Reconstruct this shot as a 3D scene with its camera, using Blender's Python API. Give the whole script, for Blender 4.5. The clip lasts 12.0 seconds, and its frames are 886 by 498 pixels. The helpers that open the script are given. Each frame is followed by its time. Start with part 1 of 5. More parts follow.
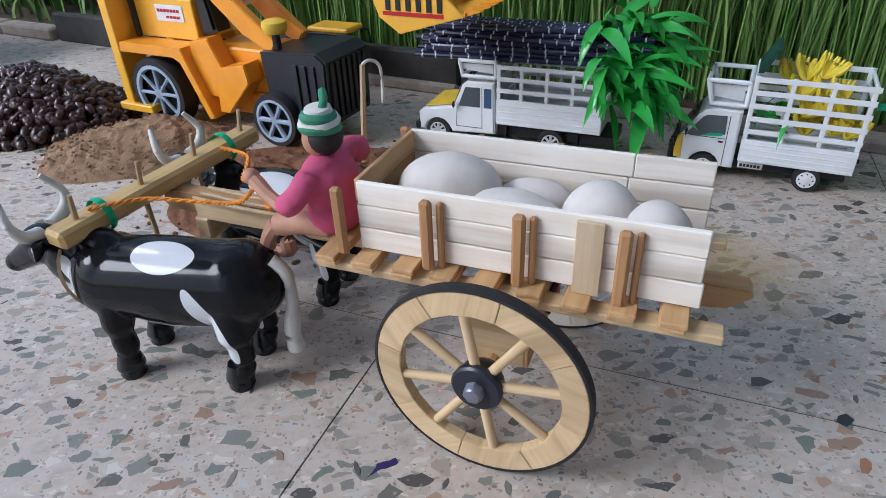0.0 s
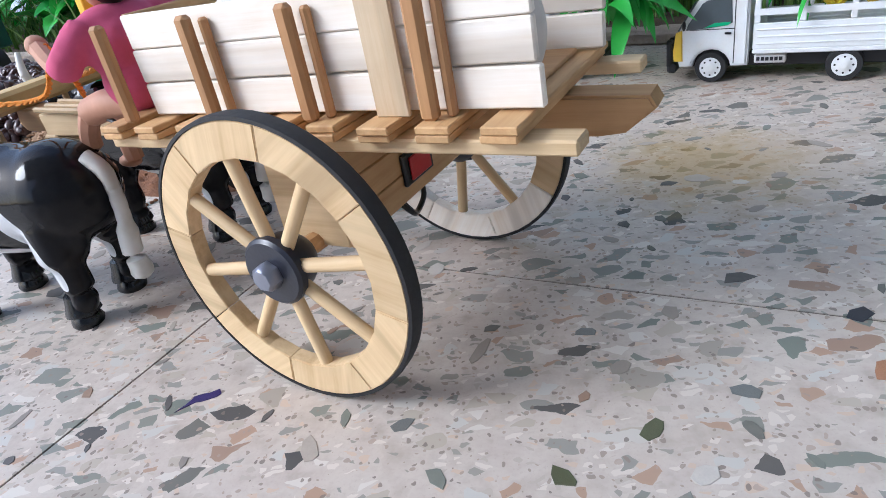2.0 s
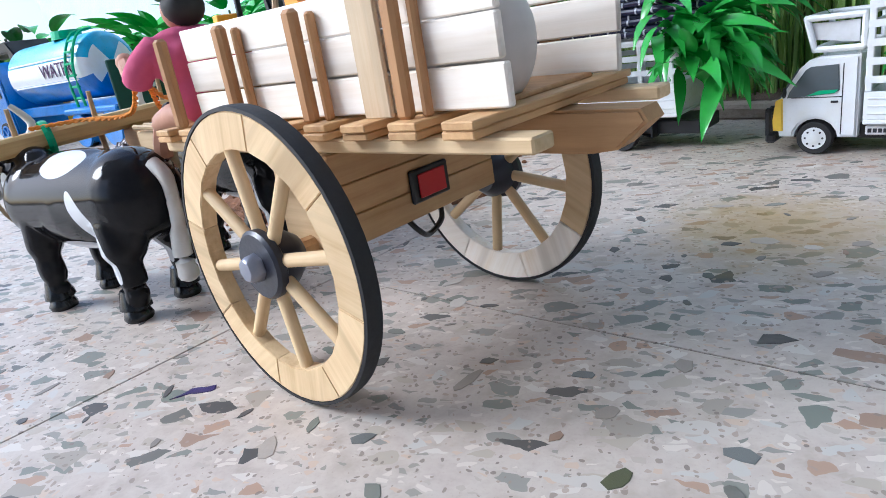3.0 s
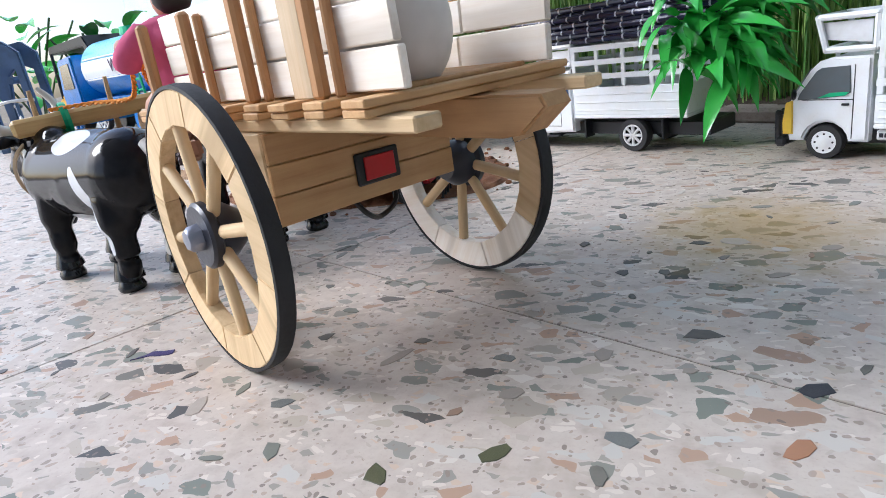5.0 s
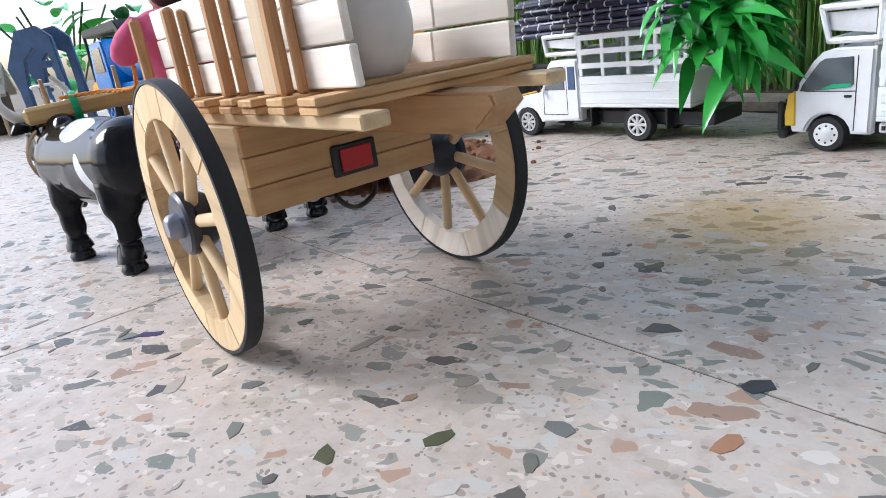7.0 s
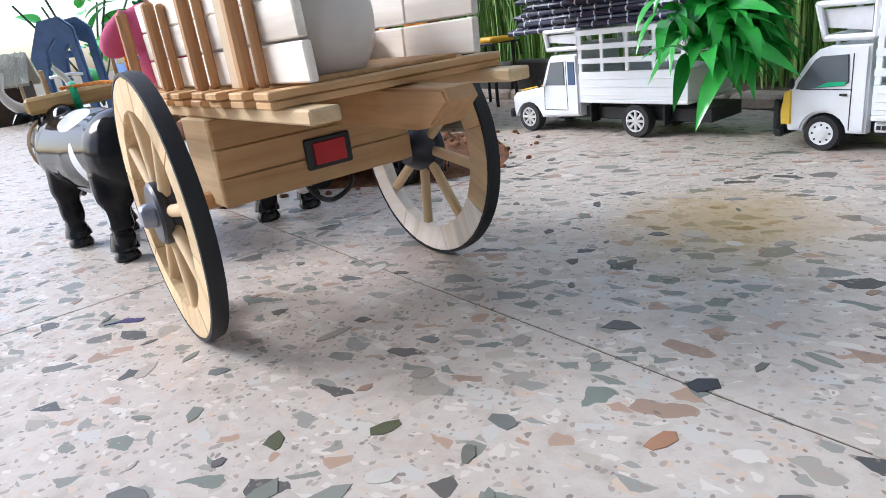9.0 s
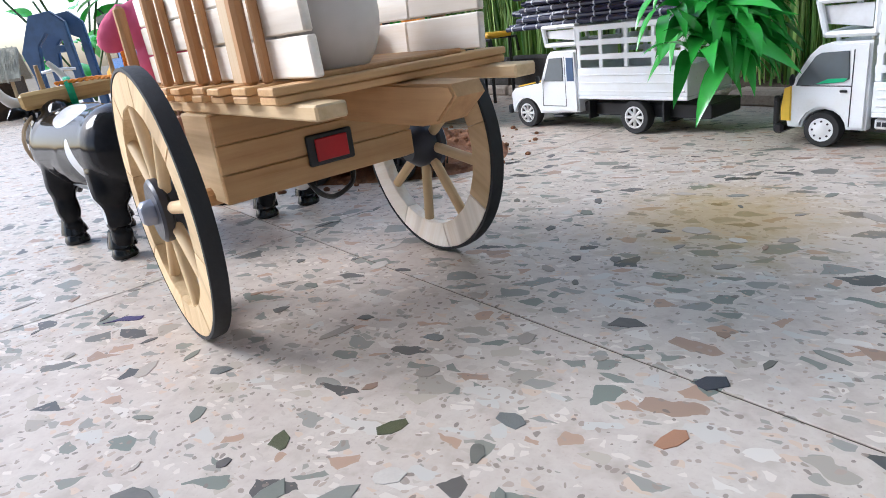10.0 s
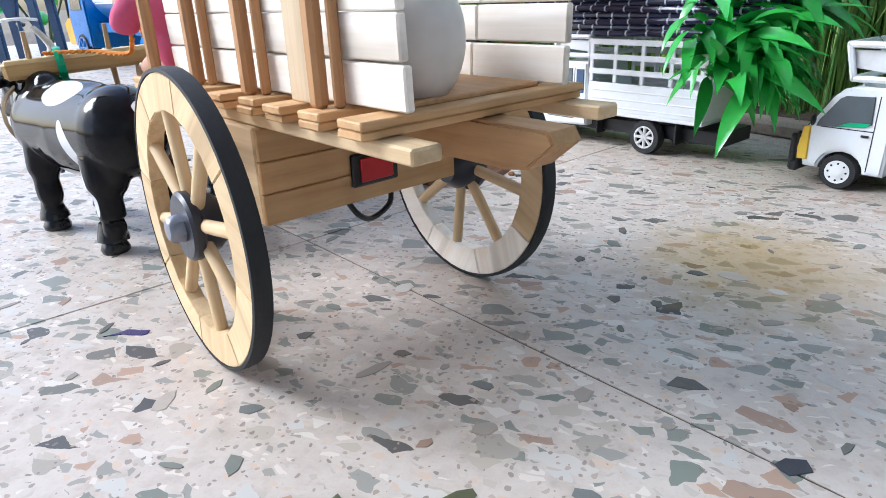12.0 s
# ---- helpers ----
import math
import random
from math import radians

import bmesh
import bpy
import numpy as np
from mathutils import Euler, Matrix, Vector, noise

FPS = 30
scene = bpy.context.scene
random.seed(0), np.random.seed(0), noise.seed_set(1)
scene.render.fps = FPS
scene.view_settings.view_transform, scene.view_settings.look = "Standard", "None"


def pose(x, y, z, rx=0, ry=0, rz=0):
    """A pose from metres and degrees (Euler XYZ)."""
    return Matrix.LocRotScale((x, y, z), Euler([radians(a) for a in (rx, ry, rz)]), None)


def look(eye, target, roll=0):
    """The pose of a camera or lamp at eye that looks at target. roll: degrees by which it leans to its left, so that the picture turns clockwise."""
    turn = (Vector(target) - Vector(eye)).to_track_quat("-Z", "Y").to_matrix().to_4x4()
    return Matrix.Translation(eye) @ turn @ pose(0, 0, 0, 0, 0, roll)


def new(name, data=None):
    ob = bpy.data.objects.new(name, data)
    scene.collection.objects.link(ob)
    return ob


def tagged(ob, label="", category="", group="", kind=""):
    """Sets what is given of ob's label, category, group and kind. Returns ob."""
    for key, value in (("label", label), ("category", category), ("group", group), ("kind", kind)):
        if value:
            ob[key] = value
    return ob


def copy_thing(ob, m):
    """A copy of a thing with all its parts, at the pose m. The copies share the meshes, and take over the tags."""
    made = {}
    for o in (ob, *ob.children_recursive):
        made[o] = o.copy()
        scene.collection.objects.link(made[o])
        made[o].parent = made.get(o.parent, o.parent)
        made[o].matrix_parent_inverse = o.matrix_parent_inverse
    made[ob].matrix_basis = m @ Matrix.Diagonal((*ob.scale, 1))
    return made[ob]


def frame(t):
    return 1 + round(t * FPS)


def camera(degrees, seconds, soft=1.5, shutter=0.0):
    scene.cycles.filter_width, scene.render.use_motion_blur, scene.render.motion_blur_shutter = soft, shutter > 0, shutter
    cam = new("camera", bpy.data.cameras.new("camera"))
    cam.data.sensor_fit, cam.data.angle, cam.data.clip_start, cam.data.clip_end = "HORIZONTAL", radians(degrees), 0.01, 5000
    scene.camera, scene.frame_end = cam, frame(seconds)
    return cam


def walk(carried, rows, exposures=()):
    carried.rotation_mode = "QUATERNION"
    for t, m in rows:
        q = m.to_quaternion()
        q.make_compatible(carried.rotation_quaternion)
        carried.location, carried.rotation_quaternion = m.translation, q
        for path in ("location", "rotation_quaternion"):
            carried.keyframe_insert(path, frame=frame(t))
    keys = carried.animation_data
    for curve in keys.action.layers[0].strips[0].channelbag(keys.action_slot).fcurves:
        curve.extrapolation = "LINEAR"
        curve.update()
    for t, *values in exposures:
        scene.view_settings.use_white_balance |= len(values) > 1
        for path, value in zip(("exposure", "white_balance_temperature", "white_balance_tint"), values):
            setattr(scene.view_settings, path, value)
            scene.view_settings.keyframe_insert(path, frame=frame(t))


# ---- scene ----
# A table-top toy farm on a terrazzo veranda. Things are drawn in decimetres and scaled by D.
D = 0.1
cam = camera(70.0, 12.0, 0.9, 0.0)
PATH = [
    (0, (-0.06008, 0.02707, 0.24388), (-0.05702, 0.19661, 0.13784), -2.37),
    (0.5, (-0.02157, 0.03466, 0.22030), (-0.03325, 0.20204, 0.11146), -5.61),
    (1, (0.00889, 0.04246, 0.20120), (-0.00393, 0.21099, 0.09428), -7.60),
    (1.5, (0.02001, 0.05221, 0.17672), (0.00213, 0.22330, 0.07469), -9.01),
    (2, (0.03268, 0.06018, 0.14018), (0.00666, 0.23431, 0.04531), -10.79),
    (2.5, (0.05436, 0.06520, 0.11966), (0.01119, 0.24140, 0.03546), -9.03),
    (3, (0.07315, 0.06350, 0.11174), (0.00993, 0.24161, 0.04629), -9.11),
    (3.5, (0.08732, 0.06797, 0.10516), (0.01999, 0.24512, 0.04126), -7.52),
    (5.5, (0.11744, 0.07020, 0.10128), (0.03496, 0.24129, 0.03862), -8.65),
    (6, (0.11452, 0.07200, 0.10407), (0.03401, 0.24300, 0.03865), -7.99),
    (6.5, (0.12718, 0.07228, 0.10223), (0.04204, 0.24120, 0.03731), -8.18),
    (7, (0.13710, 0.07320, 0.10289), (0.04818, 0.23984, 0.03711), -8.29),
    (9, (0.15547, 0.07925, 0.10142), (0.06100, 0.24236, 0.03456), -7.93),
    (9.5, (0.15694, 0.08097, 0.10046), (0.06162, 0.24360, 0.03363), -8.07),
    (10, (0.15143, 0.07928, 0.10160), (0.05870, 0.24282, 0.03337), -7.79),
    (10.5, (0.17086, 0.08614, 0.10102), (0.07215, 0.24590, 0.03223), -7.69),
    (11, (0.17507, 0.09091, 0.09981), (0.07449, 0.24969, 0.03143), -7.48),
    (11.5, (0.16393, 0.09028, 0.11285), (0.07444, 0.25642, 0.04663), -5.03),
    (12, (0.11290, 0.08330, 0.11734), (0.03413, 0.25118, 0.04243), -2.08),
]

walk(cam, [(t, look(eye, target, roll)) for t, eye, target, roll in PATH],
     [(0, 0.15, 5330, 10), (0.5, 0.26, 5380, 10), (1, 0.38, 5480, 11), (1.5, 0.50, 5450, 11), (2, 0.75, 5350, 10), (2.5, 0.85, 5300, 10), (3, 0.86, 5300, 9), (3.5, 0.84, 5450, 10), (5.5, 0.90, 5550, 10), (7, 0.93, 5550, 10), (9, 0.96, 5550, 10), (10.5, 0.96, 5550, 10), (11.5, 1.02, 5480, 9), (12, 1.12, 5400, 8)])

# ---- light ----
world = bpy.data.worlds.new("world")
scene.world = world
world.use_nodes = True
SUN_AZ, SUN_EL = radians(196), radians(40)   # where the light comes from, in the plan
wn, wl = world.node_tree.nodes, world.node_tree.links
sky = wn.new("ShaderNodeTexSky")
sky.sky_type, sky.sun_disc = "NISHITA", False
sky.sun_elevation, sky.sun_rotation = SUN_EL, radians(90) - SUN_AZ
sky.air_density, sky.dust_density, sky.ozone_density = 1.0, 3.0, 1.0
wl.new(sky.outputs[0], wn["Background"].inputs[0])
wn["Background"].inputs[1].default_value = 0.14
sun = new("sun", bpy.data.lights.new("sun", "SUN"))
sun.data.energy, sun.data.angle, sun.data.color = 2.05, radians(24), (1.0, 0.97, 0.92)
sun.matrix_world = look((4 * math.cos(SUN_EL) * math.cos(SUN_AZ), 4 * math.cos(SUN_EL) * math.sin(SUN_AZ), 4 * math.sin(SUN_EL)), (0, 0, 0))


# ---- materials ----
def shader(name):
    m = bpy.data.materials.new(name)
    m.use_nodes = True
    return m, m.node_tree.nodes, m.node_tree.links, m.node_tree.nodes["Principled BSDF"]


def mix(n, l, fac, a, b, blend="MIX"):
    node = n.new("ShaderNodeMix")
    node.data_type, node.blend_type = "RGBA", blend
    for i, v in ((0, fac), (6, a), (7, b)):
        if hasattr(v, "is_output"):
            l.new(v, node.inputs[i])
        else:
            node.inputs[i].default_value = v if i == 0 else (*v[:3], 1)
    return node.outputs[2]


def math_node(n, l, op, a, b=0.0):
    node = n.new("ShaderNodeMath")
    node.operation = op
    for i, v in ((0, a), (1, b)):
        if hasattr(v, "is_output"):
            l.new(v, node.inputs[i])
        else:
            node.inputs[i].default_value = v
    return node.outputs[0]


def noise_tex(n, l, vec, scale, detail=4.0, rough=0.6):
    node = n.new("ShaderNodeTexNoise")
    node.inputs["Scale"].default_value, node.inputs["Detail"].default_value, node.inputs["Roughness"].default_value = scale, detail, rough
    l.new(vec, node.inputs["Vector"])
    return node.outputs["Fac"]


def ramp(n, l, fac, stops, constant=False):
    node = n.new("ShaderNodeValToRGB")
    r = node.color_ramp
    r.interpolation = "CONSTANT" if constant else "LINEAR"
    while len(r.elements) < len(stops):
        r.elements.new(0.5)
    for e, (p, c) in zip(r.elements, stops):
        e.position, e.color = p, (*c, 1)
    l.new(fac, node.inputs[0])
    return node.outputs[0]


def bump(n, l, bsdf, height, strength, distance):
    node = n.new("ShaderNodeBump")
    node.inputs["Strength"].default_value, node.inputs["Distance"].default_value = strength, distance
    l.new(height, node.inputs["Height"])
    l.new(node.outputs[0], bsdf.inputs["Normal"])


def paint(name, color, rough=0.4, metal=0.0, wear=0.25, scale=120.0, coat=0.0, relief=0.15):
    """Paint or plastic with faint dirt at two scales."""
    m, n, l, b = shader(name)
    tc = n.new("ShaderNodeTexCoord").outputs["Object"]
    big, fine = noise_tex(n, l, tc, scale * 0.35), noise_tex(n, l, tc, scale * 4, 5)
    dirty = tuple(c * (1 - wear) * k for c, k in zip(color, (1.0, 0.96, 0.9)))
    col = mix(n, l, ramp(n, l, big, ((0.42, (0, 0, 0)), (0.72, (1, 1, 1)))), color, dirty)
    col = mix(n, l, math_node(n, l, "MULTIPLY", fine, 0.18), col, tuple(c * 0.6 for c in color))
    l.new(col, b.inputs["Base Color"])
    rr = math_node(n, l, "ADD", math_node(n, l, "MULTIPLY", fine, 0.2), max(0.02, rough - 0.1))
    l.new(rr, b.inputs["Roughness"])
    b.inputs["Metallic"].default_value, b.inputs["Coat Weight"].default_value = metal, coat
    bump(n, l, b, fine, relief, 0.0004)
    return m


def wood(name, light, dark, along=(1, 0, 0), rough=0.65):
    """Dry soft wood; the grain runs along one local axis."""
    m, n, l, b = shader(name)
    tc = n.new("ShaderNodeTexCoord").outputs["Object"]
    mp = n.new("ShaderNodeMapping")
    mp.inputs["Scale"].default_value = [14 if a else 260 for a in along]
    l.new(tc, mp.inputs[0])
    rnd = n.new("ShaderNodeObjectInfo").outputs["Random"]
    off = n.new("ShaderNodeVectorMath")
    l.new(mp.outputs[0], off.inputs[0])
    sc = n.new("ShaderNodeVectorMath")
    sc.operation = "SCALE"
    sc.inputs[0].default_value = (31, 17, 23)
    l.new(rnd, sc.inputs["Scale"])
    l.new(sc.outputs[0], off.inputs[1])
    grain = noise_tex(n, l, off.outputs[0], 1.0, 6, 0.65)
    blotch = noise_tex(n, l, tc, 45, 3)
    fac = math_node(n, l, "ADD", math_node(n, l, "MULTIPLY", grain, 0.75), math_node(n, l, "MULTIPLY", blotch, 0.35))
    col = ramp(n, l, fac, ((0.38, light), (0.62, tuple((a + c) / 2 for a, c in zip(light, dark))), (0.78, dark)))
    tone = math_node(n, l, "ADD", math_node(n, l, "MULTIPLY", rnd, 0.22), 0.86)
    streak = noise_tex(n, l, off.outputs[0], 0.35, 3, 0.5)
    col = mix(n, l, ramp(n, l, streak, ((0.56, (0, 0, 0)), (0.72, (0.55, 0.55, 0.55)))), col, tuple(c * 0.55 for c in dark))
    hsv = n.new("ShaderNodeHueSaturation")
    l.new(tone, hsv.inputs["Value"])
    l.new(col, hsv.inputs["Color"])
    l.new(hsv.outputs[0], b.inputs["Base Color"])
    b.inputs["Roughness"].default_value = rough
    bump(n, l, b, grain, 0.35, 0.0006)
    return m


def terrazzo():
    """Polished cement with angular stone chips at three sizes, stains and traffic wear, on world coordinates."""
    m, n, l, b = shader("terrazzo")
    pos = n.new("ShaderNodeNewGeometry").outputs["Position"]
    warp = n.new("ShaderNodeTexNoise")
    warp.inputs["Scale"].default_value = 140
    l.new(pos, warp.inputs["Vector"])
    w2 = n.new("ShaderNodeVectorMath")
    w2.operation = "MULTIPLY_ADD"
    l.new(warp.outputs["Color"], w2.inputs[0])
    w2.inputs[1].default_value = (0.005, 0.005, 0)
    l.new(pos, w2.inputs[2])
    flat = n.new("ShaderNodeVectorMath")
    flat.operation = "MULTIPLY"
    l.new(w2.outputs[0], flat.inputs[0])
    flat.inputs[1].default_value = (1, 1, 0)
    fine, mid, big = noise_tex(n, l, pos, 900, 5), noise_tex(n, l, pos, 60, 4), noise_tex(n, l, pos, 6, 3)
    col = ramp(n, l, mid, ((0.3, (0.42, 0.355, 0.30)), (0.5, (0.54, 0.475, 0.415)), (0.6, (0.50, 0.43, 0.375)), (0.75, (0.36, 0.30, 0.25))))
    col = mix(n, l, ramp(n, l, fine, ((0.55, (0, 0, 0)), (0.75, (0.5, 0.5, 0.5)))), col, (0.40, 0.33, 0.27))
    height = fine

    def chips(under, scale, shift, keep, edge, colours):
        mp = n.new("ShaderNodeMapping")
        mp.inputs["Location"].default_value = (shift, shift * 1.7, 0)
        mp.inputs["Rotation"].default_value = (0, 0, shift)
        mp.inputs["Scale"].default_value = (0.85, 1.45, 1)
        l.new(flat.outputs[0], mp.inputs[0])
        cell, rim = n.new("ShaderNodeTexVoronoi"), n.new("ShaderNodeTexVoronoi")
        rim.feature = "DISTANCE_TO_EDGE"
        for v in (cell, rim):
            v.voronoi_dimensions = "2D"
            v.inputs["Scale"].default_value = scale
            l.new(mp.outputs[0], v.inputs["Vector"])
        sep = n.new("ShaderNodeSeparateColor")
        l.new(cell.outputs["Color"], sep.inputs[0])
        size = math_node(n, l, "ADD", math_node(n, l, "MULTIPLY", sep.outputs[2], edge), edge * 0.45)
        mask = math_node(n, l, "MULTIPLY", math_node(n, l, "GREATER_THAN", rim.outputs["Distance"], size), math_node(n, l, "LESS_THAN", sep.outputs[0], keep))
        k = len(colours)
        stone = ramp(n, l, sep.outputs[1], [(i / k, c) for i, c in enumerate(colours)], True)
        stone = mix(n, l, math_node(n, l, "MULTIPLY", mid, 0.14), stone, (0.42, 0.37, 0.32))
        return mix(n, l, mask, under, stone)

    col = chips(col, 260, 3.1, 0.40, 0.24, ((0.64, 0.57, 0.50), (0.46, 0.40, 0.34), (0.56, 0.43, 0.33), (0.30, 0.28, 0.24)))
    col = chips(col, 120, 1.3, 0.38, 0.21, ((0.62, 0.57, 0.51), (0.27, 0.26, 0.23), (0.44, 0.38, 0.31), (0.20, 0.21, 0.18), (0.40, 0.26, 0.18), (0.52, 0.50, 0.46)))
    col = chips(col, 74, 5.7, 0.24, 0.20, ((0.12, 0.12, 0.105), (0.22, 0.225, 0.20), (0.06, 0.06, 0.06), (0.34, 0.30, 0.25), (0.17, 0.19, 0.16), (0.32, 0.21, 0.15), (0.54, 0.50, 0.45)))
    speck = n.new("ShaderNodeTexVoronoi")
    speck.voronoi_dimensions = "2D"
    speck.inputs["Scale"].default_value = 420
    l.new(flat.outputs[0], speck.inputs["Vector"])
    sp = n.new("ShaderNodeSeparateColor")
    l.new(speck.outputs["Color"], sp.inputs[0])
    dots = math_node(n, l, "MULTIPLY", math_node(n, l, "LESS_THAN", speck.outputs["Distance"], math_node(n, l, "MULTIPLY", sp.outputs[1], 0.42)), math_node(n, l, "LESS_THAN", sp.outputs[0], 0.30))
    col = mix(n, l, math_node(n, l, "MULTIPLY", dots, 0.8), col, mix(n, l, sp.outputs[2], (0.16, 0.13, 0.11), (0.40, 0.31, 0.25)))
    # an ochre stain on the slabs in front of the small pickup, and faint dirt
    st = n.new("ShaderNodeVectorMath")
    st.operation = "DISTANCE"
    l.new(w2.outputs[0], st.inputs[0])
    st.inputs[1].default_value = (0.134, 0.380, 0)
    stain = ramp(n, l, math_node(n, l, "ADD", math_node(n, l, "MULTIPLY", st.outputs["Value"], 6.0), math_node(n, l, "MULTIPLY", mid, 0.5)), ((0.36, (0.60, 0.60, 0.60)), (0.66, (0, 0, 0))))
    col = mix(n, l, stain, col, (0.36, 0.23, 0.06))
    col = mix(n, l, ramp(n, l, big, ((0.45, (0, 0, 0)), (0.8, (0.3, 0.3, 0.3)))), col, (0.38, 0.30, 0.23))
    l.new(col, b.inputs["Base Color"])
    l.new(math_node(n, l, "ADD", math_node(n, l, "MULTIPLY", mid, 0.25), 0.30), b.inputs["Roughness"])
    b.inputs["Specular IOR Level"].default_value = 0.28
    bump(n, l, b, height, 0.08, 0.0003)
    return m


def earth(name, a, b_, scale=90):
    m, n, l, b = shader(name)
    tc = n.new("ShaderNodeTexCoord").outputs["Object"]
    f = noise_tex(n, l, tc, scale, 8, 0.7)
    g = noise_tex(n, l, tc, scale * 9, 4, 0.7)
    col = mix(n, l, ramp(n, l, f, ((0.35, (0, 0, 0)), (0.65, (1, 1, 1)))), a, b_)
    col = mix(n, l, ramp(n, l, g, ((0.5, (0, 0, 0)), (0.8, (0.7, 0.7, 0.7)))), col, tuple(c * 0.45 for c in a))
    l.new(col, b.inputs["Base Color"])
    b.inputs["Roughness"].default_value = 0.95
    bump(n, l, b, math_node(n, l, "ADD", f, g), 0.8, 0.002)
    return m


def leafy(name, a, b_, rough=0.4, through_light=0.25):
    """Leaf green that changes from leaf to leaf."""
    m, n, l, b = shader(name)
    rnd = n.new("ShaderNodeNewGeometry").outputs["Random Per Island"]
    tc = n.new("ShaderNodeTexCoord").outputs["Object"]
    f = noise_tex(n, l, tc, 160, 4)
    col = mix(n, l, rnd, a, b_)
    col = mix(n, l, math_node(n, l, "MULTIPLY", f, 0.4), col, tuple(c * 0.5 for c in a))
    l.new(col, b.inputs["Base Color"])
    b.inputs["Roughness"].default_value = rough
    b.inputs["Subsurface Weight"].default_value = through_light
    b.inputs["Subsurface Radius"].default_value = (0.002, 0.004, 0.001)
    return m


def ox_paint():
    """Glossy black plastic with painted white patches."""
    m, n, l, b = shader("ox_plastic")
    tc = n.new("ShaderNodeTexCoord").outputs["Object"]
    total = None
    # centre, reach along x, y and z, and turn of each patch
    for c, reach, turn in (((0.02, -0.10, 0.8), (0.175, 0.075, 9), 0.0), ((0.26, 0, 0.44), (0.058, 9, 0.25), -0.42), ((-0.53, 0, 0.62), (0.05, 9, 0.13), -0.2)):
        mp = n.new("ShaderNodeMapping")
        mp.vector_type = "TEXTURE"
        mp.inputs["Location"].default_value = [v * D for v in c]
        mp.inputs["Rotation"].default_value = (0, turn, 0)
        mp.inputs["Scale"].default_value = [v * D for v in reach]
        l.new(tc, mp.inputs[0])
        ln = n.new("ShaderNodeVectorMath")
        ln.operation = "LENGTH"
        l.new(mp.outputs[0], ln.inputs[0])
        hit = math_node(n, l, "LESS_THAN", ln.outputs["Value"], 1.0)
        total = hit if total is None else math_node(n, l, "MAXIMUM", total, hit)
    f = noise_tex(n, l, tc, 300, 4)
    col = mix(n, l, total, (0.006, 0.007, 0.010), (0.66, 0.67, 0.70))
    col = mix(n, l, math_node(n, l, "MULTIPLY", f, 0.05), col, (0.2, 0.17, 0.14))
    l.new(col, b.inputs["Base Color"])
    l.new(math_node(n, l, "ADD", math_node(n, l, "MULTIPLY", f, 0.08), 0.05), b.inputs["Roughness"])
    b.inputs["Specular IOR Level"].default_value = 0.2
    bump(n, l, b, f, 0.03, 0.0003)
    return m


def chip_stone():
    """Polished stone chips, each its own colour."""
    m, n, l, b = shader("stone_chip")
    pos = n.new("ShaderNodeNewGeometry").outputs["Position"]
    own = n.new("ShaderNodeObjectInfo").outputs["Random"]
    tones = ((0.10, 0.10, 0.09), (0.23, 0.235, 0.205), (0.055, 0.052, 0.055), (0.34, 0.29, 0.24), (0.16, 0.18, 0.15), (0.33, 0.20, 0.13), (0.62, 0.57, 0.51), (0.25, 0.22, 0.19), (0.12, 0.12, 0.10), (0.46, 0.40, 0.34))
    col = ramp(n, l, own, [(i / len(tones), c) for i, c in enumerate(tones)], True)
    grain, cloud = noise_tex(n, l, pos, 1400, 4), noise_tex(n, l, pos, 240, 4)
    col = mix(n, l, math_node(n, l, "MULTIPLY", cloud, 0.45), col, (0.30, 0.27, 0.235))
    col = mix(n, l, math_node(n, l, "MULTIPLY", grain, 0.20), col, (0.10, 0.09, 0.08))
    l.new(col, b.inputs["Base Color"])
    l.new(math_node(n, l, "ADD", math_node(n, l, "MULTIPLY", cloud, 0.25), 0.30), b.inputs["Roughness"])
    b.inputs["Specular IOR Level"].default_value = 0.28
    bump(n, l, b, grain, 0.06, 0.0002)
    return m


